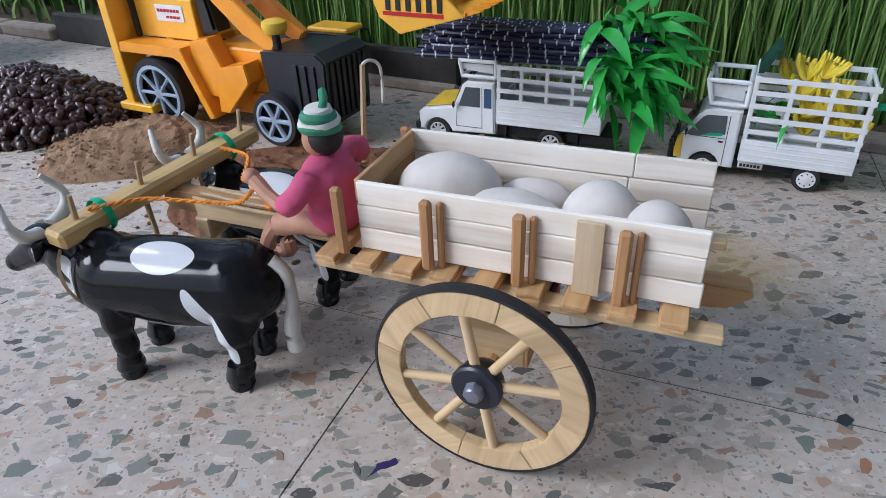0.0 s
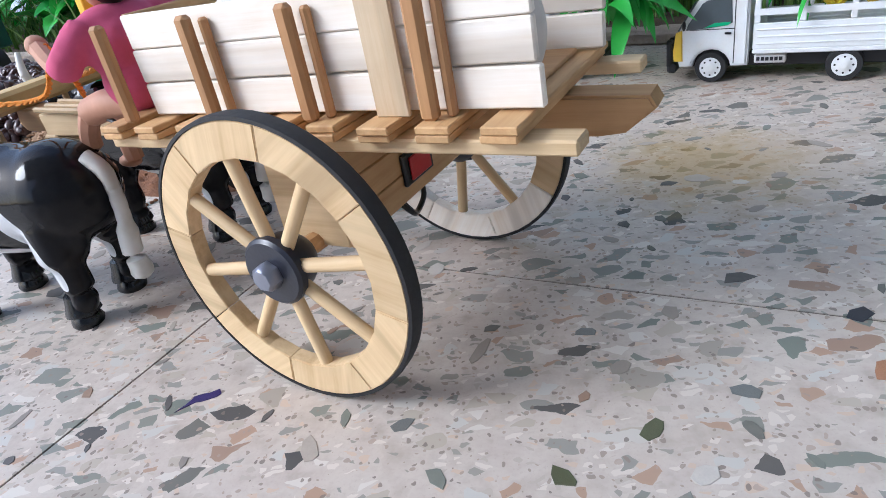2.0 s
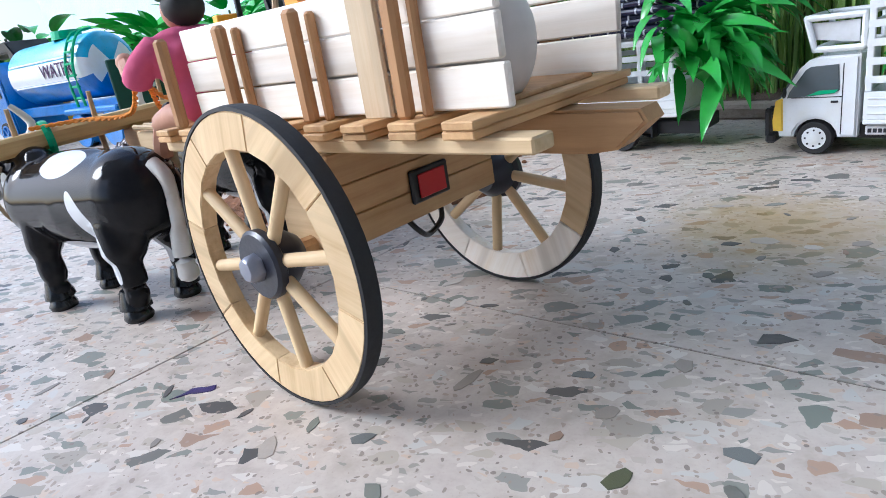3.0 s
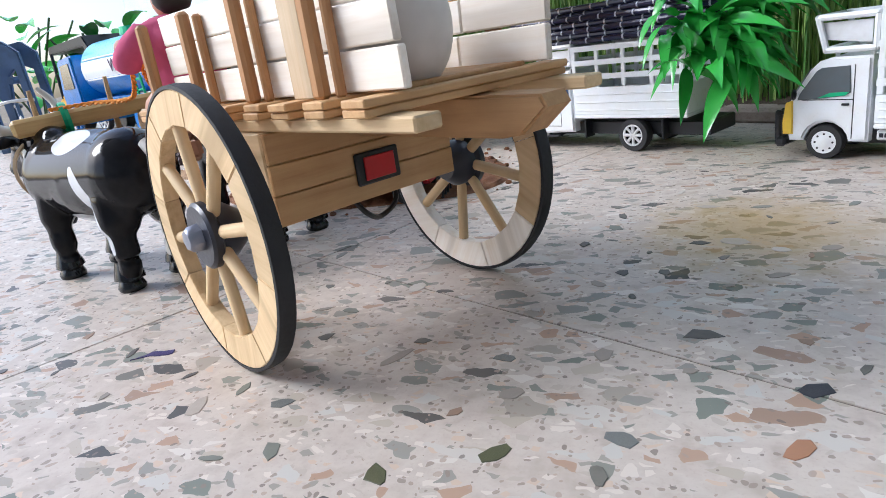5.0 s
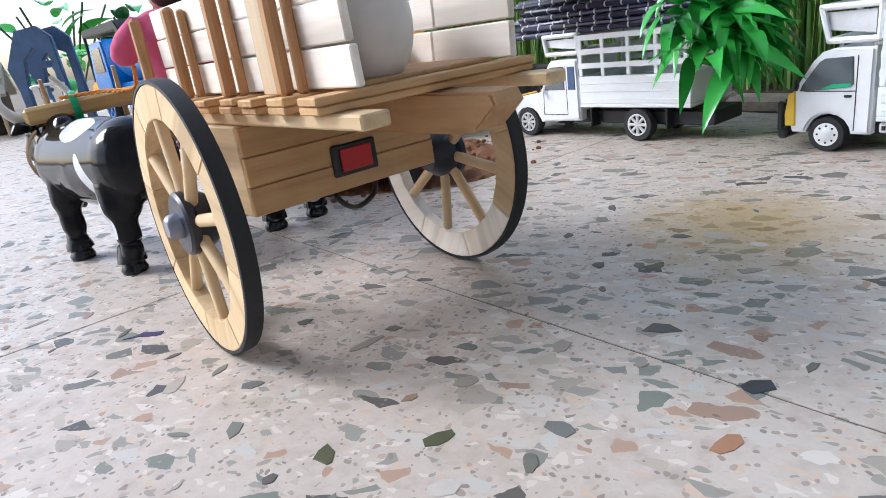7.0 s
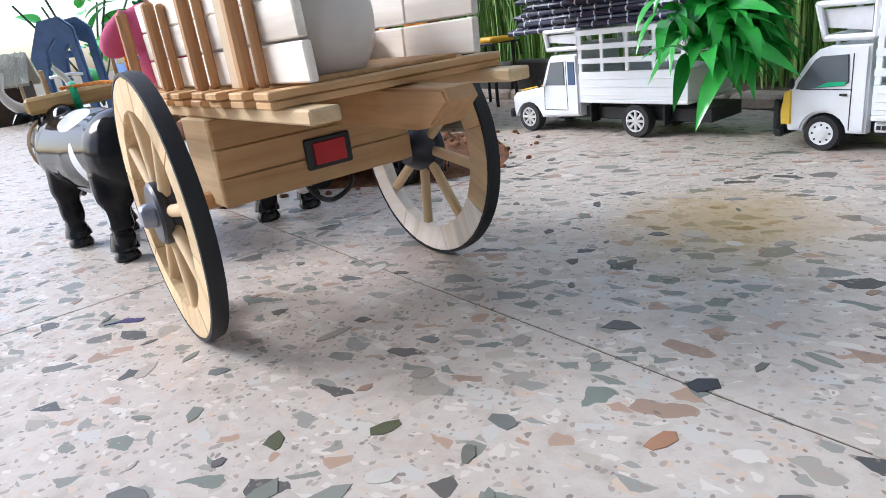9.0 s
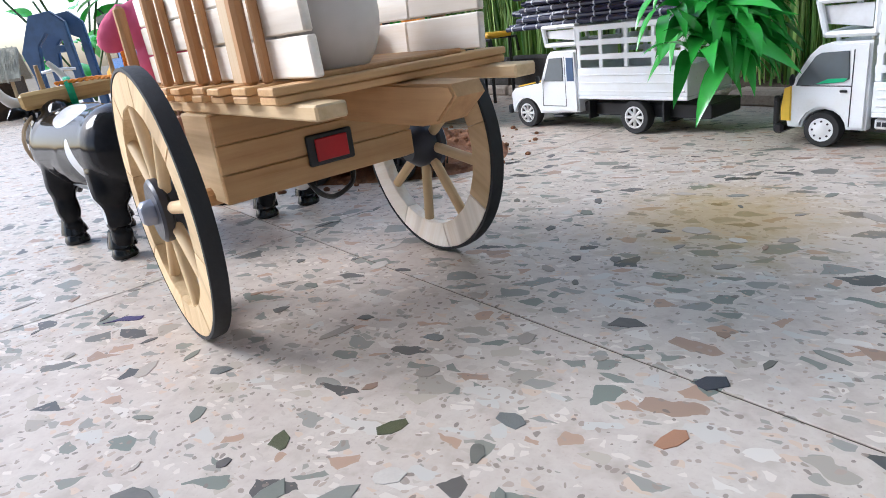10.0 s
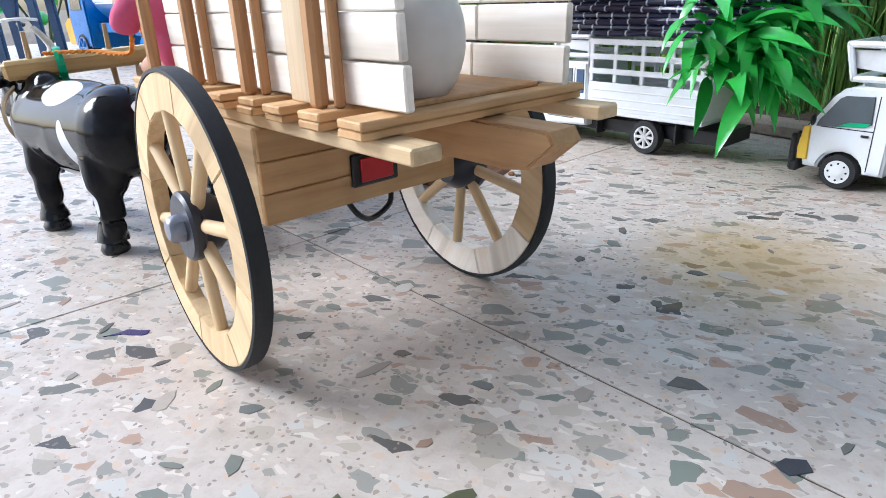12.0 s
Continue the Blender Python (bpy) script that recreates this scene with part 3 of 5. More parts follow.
def cart_wheel(x, y, flip, turn, worn):
    w = new("wheel")
    w.parent = cart
    w.matrix_basis = dm(x, y, WHEEL_R, 0, 0, AXLE_YAW) @ pose(0, 0, 0, 0, turn, 0) @ Matrix.Diagonal((WHEEL_R / 0.481, 1, WHEEL_R / 0.481, 1))
    w["label"] = "pale wooden wheel with eight spokes and a dark tyre"
    seg = B()
    a0, a1 = 0.003, math.pi / 4 - 0.003
    outer = [(0.466 * math.cos(a0 + (a1 - a0) * k / 6), 0.466 * math.sin(a0 + (a1 - a0) * k / 6)) for k in range(7)]
    inner = [(0.357 * math.cos(a), 0.357 * math.sin(a)) for a in (a1, a1 * 0.68, a1 * 0.32, a0)]
    prism(seg, outer + inner, -0.027, 0.03, 0.003)
    felloe = mesh_of("felloe", seg, M["pine"])
    bleached = felloe.copy()
    bleached.materials[0] = M["white_pine"]
    for k in range(8):
        part("felloe", bleached if k in worn else felloe, None, w, "bleached whitish felloe" if k in worn else "", m=pose(0, 0, 0, 0, 45 * k, 0))
    part("tyre", lathe(B(), [(0.467, -0.029), (0.478, -0.027), (0.481, 0.0), (0.478, 0.03), (0.467, 0.032), (0.467, -0.029)], 64), M["rubber"], w, "thin black rubber tyre", True)
    sp = B()
    rod(sp, (0.07, 0, 0), (0.37, 0, 0), 0.022, 0.022, 12)
    spoke = mesh_of("spoke", sp, M["pine"], True)
    for k in range(8):
        part("spoke", spoke, None, w, m=pose(0, 0, 0, 0, 45 * k + 22.5, 0))
    f = -1 if flip else 1
    part("hub", lathe(B(), [(0.05, f * -0.046), (0.102, f * -0.046), (0.112, f * -0.036), (0.112, f * -0.012), (0.095, f * 0.0), (0.095, f * 0.05), (0.06, f * 0.10)], 24), M["hub"], w, "dark navy hub", True)
    part("hub_cap", lathe(B(), [(0.014, f * -0.094), (0.034, f * -0.092), (0.043, f * -0.082), (0.046, f * -0.0465)], 7), M["hub_cap"], w, "grey-blue metal cap", True)


cart_wheel(-0.14, 0.0, False, 12, ())
cart_wheel(-0.05, 1.12, True, 30, (1, 2, 3))
part("axle", rod(B(), (-0.138, 0.05, WHEEL_R), (-0.052, 1.07, WHEEL_R), 0.035), M["tan"], cart)


def plank_panel(name, y, lean, label, split):
    holder = new(name)
    holder.parent = cart
    holder.matrix_basis = dm(0, y, 0.905, lean)
    holder["label"] = label
    for k in range(3):
        z0 = 0.117 * k
        cuts = [-0.80, split + 0.02 * k, 0.67] if split is not None else [-0.80 + 0.004 * k, 0.672 - 0.004 * k]
        for a, b in zip(cuts, cuts[1:]):
            bm = box(B(), a + 0.002, b - 0.002, -0.014, 0.014, z0 + 0.002, z0 + 0.113, 0.005)
            for v in bm.verts:
                v.co.z += 0.006 * noise.noise(Vector((v.co.x * 3, k, y)))
                v.co.x += 0.010 * noise.noise(Vector((k * 3.1, y * 7, v.co.x)))
            part("plank", bm, M["white_pine"], holder)
    return holder


plank_panel("side_panel", 0.275, 2.0, "three pale unpainted planks", None)
plank_panel("side_panel", 0.875, -2.0, "three pale unpainted planks", 0.28)
front = new("front_panel")
front.parent = cart
front.matrix_basis = dm(-0.79, 0.57, 0.905)
for k in range(3):
    part("plank", box(B(), -0.014, 0.014, -0.30, 0.30, 0.117 * k + 0.002, 0.117 * k + 0.113, 0.005), M["tan_y"], front)
for y0, y1 in ((0.185, 0.28), (0.90, 0.995)):
    part("rail", box(B(), -1.0, 0.775, y0, y1, 0.808, 0.850, 0.006), M["pine"], cart)
slat = mesh_of("slat", box(B(), -0.052, 0.052, 0.15, 1.0, 0.0, 0.023, 0.004), M["tan_y"])
for k in range(9):
    x = -0.93 + 0.189 * k
    part("slat", slat, None, cart, m=dm(x, 0, 0.852, 0, 0, rng.uniform(-0.6, 0.6)))
    part("slat", slat, None, cart, m=dm(x + rng.uniform(-0.008, 0.008), rng.uniform(-0.012, 0.012), 0.877, 0, 0, rng.uniform(-0.6, 0.6)))
bed_board = box(B(), -0.78, 0.58, 0.295, 0.855, 0.899, 0.915, 0.004)
part("bed_board", bed_board, M["tan"], cart)
for y, lean in ((0.205, -1), (0.945, 1)):
    for x in (-0.86, -0.44, -0.04, 0.37):
        part("stake", box(B(), x - 0.026, x + 0.026, y - 0.021, y + 0.021, 0.898, 1.235, 0.012), M["tan_z"], cart)
        if x > -0.8:
            part("stake", box(B(), x + 0.038, x + 0.066, y + (0.015 if y < 0.5 else -0.045), y + (0.045 if y < 0.5 else -0.015), 0.899, 1.22, 0.008), M["tan_z"], cart)
part("strap_board", box(B(), 0.18, 0.29, 0.226, 0.243, 0.90, 1.235, 0.004), M["pine_z"], cart, "short upright board with dark streaks")
# the draught pole
bm = prism(B(), [(0.87, 0.81), (0.89, 0.775), (0.80, 0.70), (0.72, 0.688), (-2.22, 0.70), (-2.26, 0.74), (-2.24, 0.815), (0.4, 0.815)], 0.545, 0.665, 0.008)
POLE = dm(0, 0, 0.034)
part("draught_pole", bm, M["tan"], cart, "long tan wooden pole with a notched tail", m=POLE)
part("pole_plank", box(B(), -2.0, -0.9, 0.51, 0.542, 0.69, 0.80, 0.006), M["pine"], cart, "pale side strip of the pole", m=POLE)
part("pole_plank", box(B(), -2.0, -0.9, 0.668, 0.70, 0.69, 0.80, 0.006), M["pine"], cart, m=POLE)
part("pole_block", box(B(), -2.02, -1.92, 0.50, 0.67, 0.56, 0.698, 0.01), M["pine"], cart, m=POLE)
for y in (0.5, 0.56, 0.63):
    part("pole_rod", tube(B(), smooth_path([(-1.98, y, 0.84), (-1.5, y - 0.02, 0.835), (-0.9, y + 0.02, 0.845)], 4), 0.014), M["bamboo"], cart, m=dm(0, 0, 0.02))
# the axle box
boxp = part("axle_box", box(B(), -0.26, 0.012, 0.165, 1.0, 0.485, 0.806, 0.006), M["pine"], cart, "pale planked axle box")
for k in range(3):
    part("plank", box(B(), 0.014, 0.03, 0.165 + 0.002 * k, 1.0 - 0.003 * k, 0.487 + 0.106 * k, 0.590 + 0.106 * k, 0.004), M["tan_y"], boxp)
refl = part("reflector", box(B(), 0.031, 0.05, 0.50, 0.70, 0.545, 0.665, 0.012), M["black"], cart, "black reflector frame")
part("lens", box(B(), 0.0505, 0.06, 0.53, 0.67, 0.562, 0.648, 0.006), M["red"], refl, "red plastic lens")
part("wire", tube(B(), smooth_path([(-0.02, 0.50, 0.50), (0.03, 0.52, 0.44), (0.0, 0.60, 0.40), (-0.02, 0.70, 0.43), (-0.06, 0.74, 0.50)], 5), 0.011), M["black"], cart, "loop of black cable under the axle box")
# the yoke
yoke = B()
box(yoke, -0.075, 0.075, -0.70, 0.70, -0.05, 0.05, 0.02)
yk = part("yoke", yoke, M["yoke"], cart, "squared olive-brown wooden yoke beam", m=dm(-2.24, 0.585, 0.900, 3.2, 0, -9))
for y in (-0.56, -0.16, 0.22, 0.60):
    part("yoke_pin", tube(B(), [(-0.02, y, -0.42), (0, y, 0.0), (0.03, y + 0.01, 0.19)], [0.013, 0.017, 0.012]), M["bamboo"], yk)
for y in (-0.42, 0.45):
    part("binding", lathe(B(), [(0.093, -0.02), (0.098, 0.0), (0.093, 0.02), (0.088, 0.0), (0.093, -0.02)], 16), M["green"], yk, "green thread binding", m=dm(0, y, 0))
part("hook", tube(B(), smooth_path([(-1.02, 0.30, 0.83), (-1.25, 0.34, 0.89), (-1.30, 0.36, 0.96), (-1.24, 0.36, 0.98)], 5), 0.011), M["grey"], cart, "bent wire hook")


# ---- stones in the cart ----
def pebble(x, y, z, r, turn, seed):
    bm = B()
    ball(bm, (0, 0, 0), r, 30)
    for v in bm.verts:
        v.co *= 1 + 0.07 * noise.noise(v.co * 3.5 + Vector((seed, 0, 0)))
    solid("boulder", bm, M["stone"], "smooth off-white river stone lying in the cart", "stone", CART @ dm(x, y, z, 0, 0, turn), "stones in the cart", smooth=True)


pebble(-0.48, 0.60, 1.085, (0.25, 0.20, 0.19), 12, 1)
pebble(-0.13, 0.47, 1.045, (0.24, 0.16, 0.15), -10, 4)
pebble(0.23, 0.56, 1.065, (0.17, 0.17, 0.185), 40, 7)
pebble(0.47, 0.46, 1.060, (0.145, 0.14, 0.18), 10, 9)
pebble(-0.10, 0.74, 1.02, (0.18, 0.10, 0.11), 5, 12)


# ---- the oxen ----
def ox_model():
    bm = B()
    rod(bm, (-0.36, 0, 0.575), (0.36, 0, 0.59), 0.222, 0.226, 28)
    ball(bm, (0.0, 0, 0.56), (0.50, 0.228, 0.245), 24)
    ball(bm, (0.36, 0, 0.595), (0.24, 0.226, 0.228), 24)
    ball(bm, (-0.37, 0, 0.575), (0.22, 0.222, 0.24), 24)
    ball(bm, (-0.42, 0, 0.775), (0.16, 0.09, 0.085), 14)
    ball(bm, (0.0, 0, 0.72), (0.45, 0.12, 0.11), 14)
    ball(bm, (-0.58, 0, 0.68), (0.17, 0.12, 0.19), 14, (0, 35, 0))
    ball(bm, (-0.74, 0, 0.74), (0.13, 0.095, 0.12), 14)
    rod(bm, (-0.74, 0, 0.74), (-0.95, 0, 0.62), 0.10, 0.062, 14)
    ball(bm, (-0.96, 0, 0.615), (0.065, 0.07, 0.06), 12)
    ball(bm, (-0.50, 0, 0.42), (0.10, 0.04, 0.16), 12)
    for s in (-1, 1):
        tube(bm, [(-0.68, s * 0.08, 0.80), (-0.64, s * 0.16, 0.80), (-0.60, s * 0.22, 0.77)], [0.03, 0.042, 0.012], 8)
        for x, k in ((-0.33, 0), (0.33, 1)):
            y = s * 0.145
            tube(bm, smooth_path([(x, y * 0.9, 0.50), (x - 0.01 + 0.03 * k, y, 0.30), (x + 0.03 * k, y * 1.02, 0.16), (x - 0.01, y * 1.02, 0.07), (x - 0.02, y * 1.02, 0.0)], 4),
                 [0.098 if k else 0.086] * 4 + [0.068] * 4 + [0.060] * 4 + [0.054] * 4 + [0.060], 12)
        ball(bm, (0.35, s * 0.105, 0.47), (0.13, 0.09, 0.19), 14)
        ball(bm, (-0.35, s * 0.105, 0.47), (0.11, 0.09, 0.18), 14)
    body = mesh_of("body", moulded(bm, 0.013, 6), M["ox"], True)
    ob = thing("toy_ox", "glossy black toy ox with white patches under the yoke", "figurine", CART, "pair of toy oxen")
    part("body", body, None, ob, "glossy black moulded body with white patches")
    for s in (-1, 1):
        horn = tube(B(), smooth_path([(-0.70, s * 0.05, 0.83), (-0.69, s * 0.15, 0.87), (-0.70, s * 0.20, 0.96), (-0.76, s * 0.15, 1.07)], 5), [0.042 - 0.0018 * i for i in range(16)], 10)
        part("horn", horn, M["horn"], ob, "curved grey-white horn", True)
        for x, k in ((-0.33, 0), (0.33, 1)):
            y = s * 0.148
            hoof = B()
            lathe(hoof, [(0.02, 0.0), (0.068, 0.0), (0.072, 0.02), (0.060, 0.048), (0.056, 0.058), (0.078, 0.066), (0.074, 0.09), (0.060, 0.13), (0.052, 0.16)], 16)
            for v in hoof.verts:
                v.co.y += 0.012 * noise.noise(v.co * 40 + Vector((x, y, 0)))
            bmesh.ops.transform(hoof, matrix=Matrix.Translation((x - 0.02, y, 0)) @ Matrix.Rotation(radians(90), 4, "X"), verts=hoof.verts[:])
            part("hoof", hoof, M["ox_plain"], ob, "black hoof with a tufted fetlock", True)
    tail = tube(B(), smooth_path([(0.55, 0, 0.74), (0.62, 0, 0.66), (0.625, -0.01, 0.48), (0.60, -0.02, 0.30), (0.61, -0.02, 0.17)], 5), [0.035] * 6 + [0.032] * 6 + [0.045] * 6 + [0.052, 0.046, 0.02], 10)
    part("tail", tail, M["horn"], ob, "grey-white hanging tail", True)
    collar = lathe(B(), [(0.205, -0.012), (0.217, 0.0), (0.205, 0.012), (0.195, 0.0), (0.205, -0.012)], 24)
    bmesh.ops.transform(collar, matrix=Matrix.Translation((-0.50, 0, 0.60)) @ Matrix.Rotation(radians(90), 4, "Z") @ Matrix.Rotation(radians(-20), 4, "X"), verts=collar.verts[:])
    part("collar", collar, M["bamboo"], ob, "pale cord collar", True)
    part("bell", ball(B(), (-0.66, 0, 0.42), 0.035, 10), M["chrome"], ob, "small metal bell", True)
    return ob


near_ox = ox_model()
near_ox.matrix_basis = CART @ dm(-1.86, 0.14, 0, 0, 0, 11)
copy_thing(near_ox, CART @ dm(-1.78, 1.02, 0, 0, 0, 2))


# ---- the driver, a doll ----
def doll():
    shirt = B()
    ball(shirt, (0.03, 0, 1.00), (0.135, 0.165, 0.13), 16)
    ball(shirt, (0.02, 0, 1.13), (0.12, 0.185, 0.14), 16)
    ball(shirt, (0.0, 0, 1.235), (0.085, 0.165, 0.055), 14)
    tube(shirt, smooth_path([(0, -0.14, 1.22), (-0.03, -0.22, 1.15), (-0.10, -0.23, 1.09)], 4), 0.06, 10)
    tube(shirt, smooth_path([(0, 0.14, 1.22), (-0.02, 0.26, 1.19), (-0.04, 0.38, 1.14)], 4), [0.062] * 4 + [0.07] * 4 + [0.08], 10)
    for v in shirt.verts:
        v.co += 0.008 * Vector((noise.noise(v.co * 14), noise.noise(v.co * 14 + Vector((9, 0, 0))), 0))
    out = moulded(shirt, 0.014, 3)
    skin = B()
    ball(skin, (-0.015, 0, 1.345), (0.082, 0.078, 0.085), 16)
    rod(skin, (0, 0, 1.25), (-0.01, 0, 1.31), 0.05)
    tube(skin, smooth_path([(-0.10, -0.23, 1.09), (-0.20, -0.20, 1.12), (-0.30, -0.16, 1.17)], 4), 0.034, 8)
    ball(skin, (-0.32, -0.15, 1.18), 0.042, 10)
    tube(skin, [(-0.04, 0.38, 1.14), (-0.09, 0.45, 1.13)], 0.034, 8)
    ball(skin, (-0.10, 0.46, 1.13), 0.040, 10)
    for q in (-1, 1):
        tube(skin, smooth_path([(-0.28, q * 0.08, 0.90), (-0.36, q * 0.08, 0.78), (-0.36, q * 0.08, 0.62)], 4), 0.042, 8)
        ball(skin, (-0.40, q * 0.08, 0.61), (0.07, 0.04, 0.03), 10)
    add_to(out, skin, 1)
    add_to(out, ball(B(), (0.018, 0, 1.36), (0.085, 0.088, 0.085), 16), 2)
    for z, rr, tilt, slot in ((1.405, 0.104, 82, 3), (1.432, 0.100, 98, 4), (1.455, 0.088, 84, 3), (1.478, 0.066, 96, 4)):
        roll = lathe(B(), [(rr * 0.45, -0.022), (rr * 0.9, -0.02), (rr, 0.0), (rr * 0.9, 0.02), (rr * 0.45, 0.024)], 24)
        for v in roll.verts:
            v.co *= 1 + 0.05 * noise.noise(v.co * 20)
        bmesh.ops.transform(roll, matrix=Matrix.Translation((0.0, 0, z)) @ Matrix.Rotation(radians(tilt), 4, "X"), verts=roll.verts[:])
        add_to(out, roll, slot)
    knot = tube(B(), smooth_path([(0.02, 0, 1.485), (0.03, 0.01, 1.53), (0.01, 0.04, 1.555), (0.0, 0.06, 1.52)], 4), 0.02, 8)
    add_to(out, knot, 3)
    cloth = B()
    for q in (-1, 1):
        tube(cloth, smooth_path([(0.04, q * 0.07, 0.93), (-0.12, q * 0.085, 0.93), (-0.28, q * 0.08, 0.89)], 4), 0.062, 10)
    add_to(out, moulded(cloth, 0.014, 3), 5)
    return mesh_of("driver_doll", out, [M["shirt"], M["skin"], M["hair"], M["turban"], M["pale_cloth"], M["skin"]], True)


dd = new("driver_doll", doll())
dd.matrix_basis = CART @ dm(-1.04, 0.43, 0.0)
tagged(dd, "seated driver doll in pink shirt and striped green turban", "doll")
whip = thing("whip", "thin bamboo whip stick with white cord", "stick", CART @ dm(-1.09, 0.885, 1.13))
part("stick", tube(B(), [(0.0, 0, -0.10), (0.0, 0.04, 0.15), (-0.01, 0.10, 0.40)], [0.018, 0.017, 0.014]), M["bamboo"], whip)
part("cord", tube(B(), smooth_path([(-0.01, 0.10, 0.40), (0.01, 0.15, 0.41), (0.03, 0.22, 0.35), (0.03, 0.22, 0.16)], 5), 0.009), M["cord"], whip)
def laid_rope(bm, points):
    """Two thin strands wound round one line."""
    line = smooth_path(points, 22)
    for q in (0, math.pi):
        pts = []
        for k, c in enumerate(line):
            d = (line[min(k + 1, len(line) - 1)] - line[max(k - 1, 0)]).normalized()
            side = d.cross(Vector((0, 0, 1))).normalized()
            up = side.cross(d)
            pts.append(c + 0.0062 * (side * math.cos(k * 1.0 + q) + up * math.sin(k * 1.0 + q)))
        tube(bm, pts, 0.0075, 5)


bm = B()
hand = (-1.31, 0.28, 1.18)
laid_rope(bm, [(-2.30, 0.10, 0.94), (-2.1, 0.28, 0.945), (-1.75, 0.36, 0.94), (-1.5, 0.33, 1.0), hand])
laid_rope(bm, [(-2.12, 0.95, 0.96), (-1.85, 0.85, 0.98), (-1.65, 0.55, 1.0), hand])
laid_rope(bm, [hand, (-1.28, 0.31, 1.08), (-1.36, 0.38, 0.96), (-1.5, 0.5, 0.885)])
solid("rein_rope", bm, M["rope"], "twisted orange rope reins from the yoke to the driver", "rope", CART, smooth=True)


# ---- toy pickups ----
def wheel_part(parent, x, y, z, r, width, spokes=7, rim="chrome", depth_side=-1):
    w = new("wheel")
    w.parent = parent
    w.matrix_basis = dm(x, y, z)
    s = depth_side
    h = width / 2
    part("tyre", lathe(B(), [(r * (0.8 if r > 0.2 else 0.66), -h), (r * 0.95, -h), (r, -h * 0.6), (r, h * 0.6), (r * 0.95, h), (r * (0.8 if r > 0.2 else 0.66), h), (r * (0.8 if r > 0.2 else 0.66), -h)], 28), M["rubber"], w, "black rubber tyre", True)
    k_rim = 0.80 if r > 0.2 else 0.66
    part("disc", lathe(B(), [(r * 0.02, s * h * 0.3), (r * k_rim, s * h * 0.3), (r * k_rim, -s * h * 0.8), (r * 0.02, -s * h * 0.8)], 24), M["black"], w, "dark wheel disc")
    bm = lathe(B(), [(r * 0.04, s * h * 1.0), (r * 0.15, s * h * 0.96), (r * 0.18, s * h * 0.4), (r * 0.04, s * h * 0.35)], 20)
    lathe(bm, [(r * k_rim * 0.84, s * h * 0.7), (r * k_rim * 0.88, s * h * 1.04), (r * k_rim, s * h * 1.04), (r * k_rim, s * h * 0.5), (r * k_rim * 0.84, s * h * 0.7)], 28)
    for k in range(spokes):
        a = 2 * math.pi * k / spokes
        c, d = math.cos(a), math.sin(a)
        rod(bm, (r * 0.12 * c, s * h * 0.8, r * 0.12 * d), (r * k_rim * 0.9 * c, s * h * 0.8, r * k_rim * 0.9 * d), r * (0.05 if r > 0.3 else 0.085), r * (0.05 if r > 0.3 else 0.10), 6)
    part("rim", bm, M[rim], w, "moulded rim with spokes", True)
    return w


def arch(cx, r, z0, steps=8):
    """Points of a wheel arch, from its tail to its nose."""
    return [(cx + r * math.cos(a), max(z0, 0.1 + r * math.sin(a))) for a in [math.pi * k / steps for k in range(steps + 1)]]


def bed_and_rack(ob, x0, x1, z0, z1, width, rails, posts, top, flare):
    tray = B()
    box(tray, x0, x1, 0.0, width, z0, z0 + 0.03, 0.006)
    part("tray_floor", tray, M["white"], ob)
    for name, y0, y1 in (("side_board", 0.0, 0.02), ("side_board", width - 0.02, width)):
        bm = box(B(), x0, x1, y0, y1, z0 + 0.031, z1, 0.004)
        for k in range(3):
            zz = z0 + 0.06 + k * (z1 - z0 - 0.06) / 3
            box(bm, x0 + 0.02, x1 - 0.02, y0 - 0.006, y1 + 0.006, zz, zz + 0.012, 0.004)
        part(name, bm, M["white"], ob, "ribbed white side board")
    for x in (x0, x1 - 0.02):
        part("end_board", box(B(), x, x + 0.02, 0.021, width - 0.021, z0 + 0.031, z1, 0.004), M["white"], ob)
    for y in (0.012, width - 0.012):
        for x in posts:
            part("rack_post", box(B(), x - 0.018, x + 0.018, y - 0.011, y + 0.011, z1 + 0.001, top, 0.005), M["white"], ob)
        for z in rails:
            part("rack_rail", box(B(), x0, x1 + flare * (z - z1), y - (0.014 if y < 0.1 else -0.0112), y + (-0.0112 if y < 0.1 else 0.014), z - 0.021, z + 0.021, 0.006), M["white"], ob)
    for z in rails[-2:]:
        for x in (x0 + 0.01, x1 - 0.01):
            part("rack_rail", box(B(), x - 0.012, x + 0.012, 0.03, width - 0.03, z - 0.016, z + 0.016, 0.005), M["white"], ob)


def frame_box(ob, x0, x1, z0, z1, width, slant):
    """The open carrier over a cab."""
    c = [(x0 - slant, 0.03, z1), (x1, 0.03, z1), (x1, 0.03, z0), (x0, 0.03, z0)]
    d = [(x, width - 0.03, z) for x, y, z in c]
    for a, b in [q for ring in (c, d) for q in zip(ring, ring[1:] + ring[:1])] + list(zip(c, d)):
        bm = rod(B(), a, b, 0.019, 0.019, 8)
        ball(bm, a, 0.02, 8)
        part("carrier_bar", bm, M["white"], ob)
    part("carrier_panel", prism(B(), [(x0 - slant * 0.5, z0 + 0.06), (x0 - slant * 0.9, z1 - 0.03), (x1 - 0.03, z1 - 0.03), (x1 - 0.03, z0 + 0.03)], 0.045, 0.055, 0), M["chrome"], ob, "grey panel of the carrier")
    for x in (x0 + 0.05, x1 - 0.03):
        part("carrier_foot", rod(B(), (x, 0.07, z0 - 0.04), (x, 0.07, z0), 0.012), M["white"], ob)


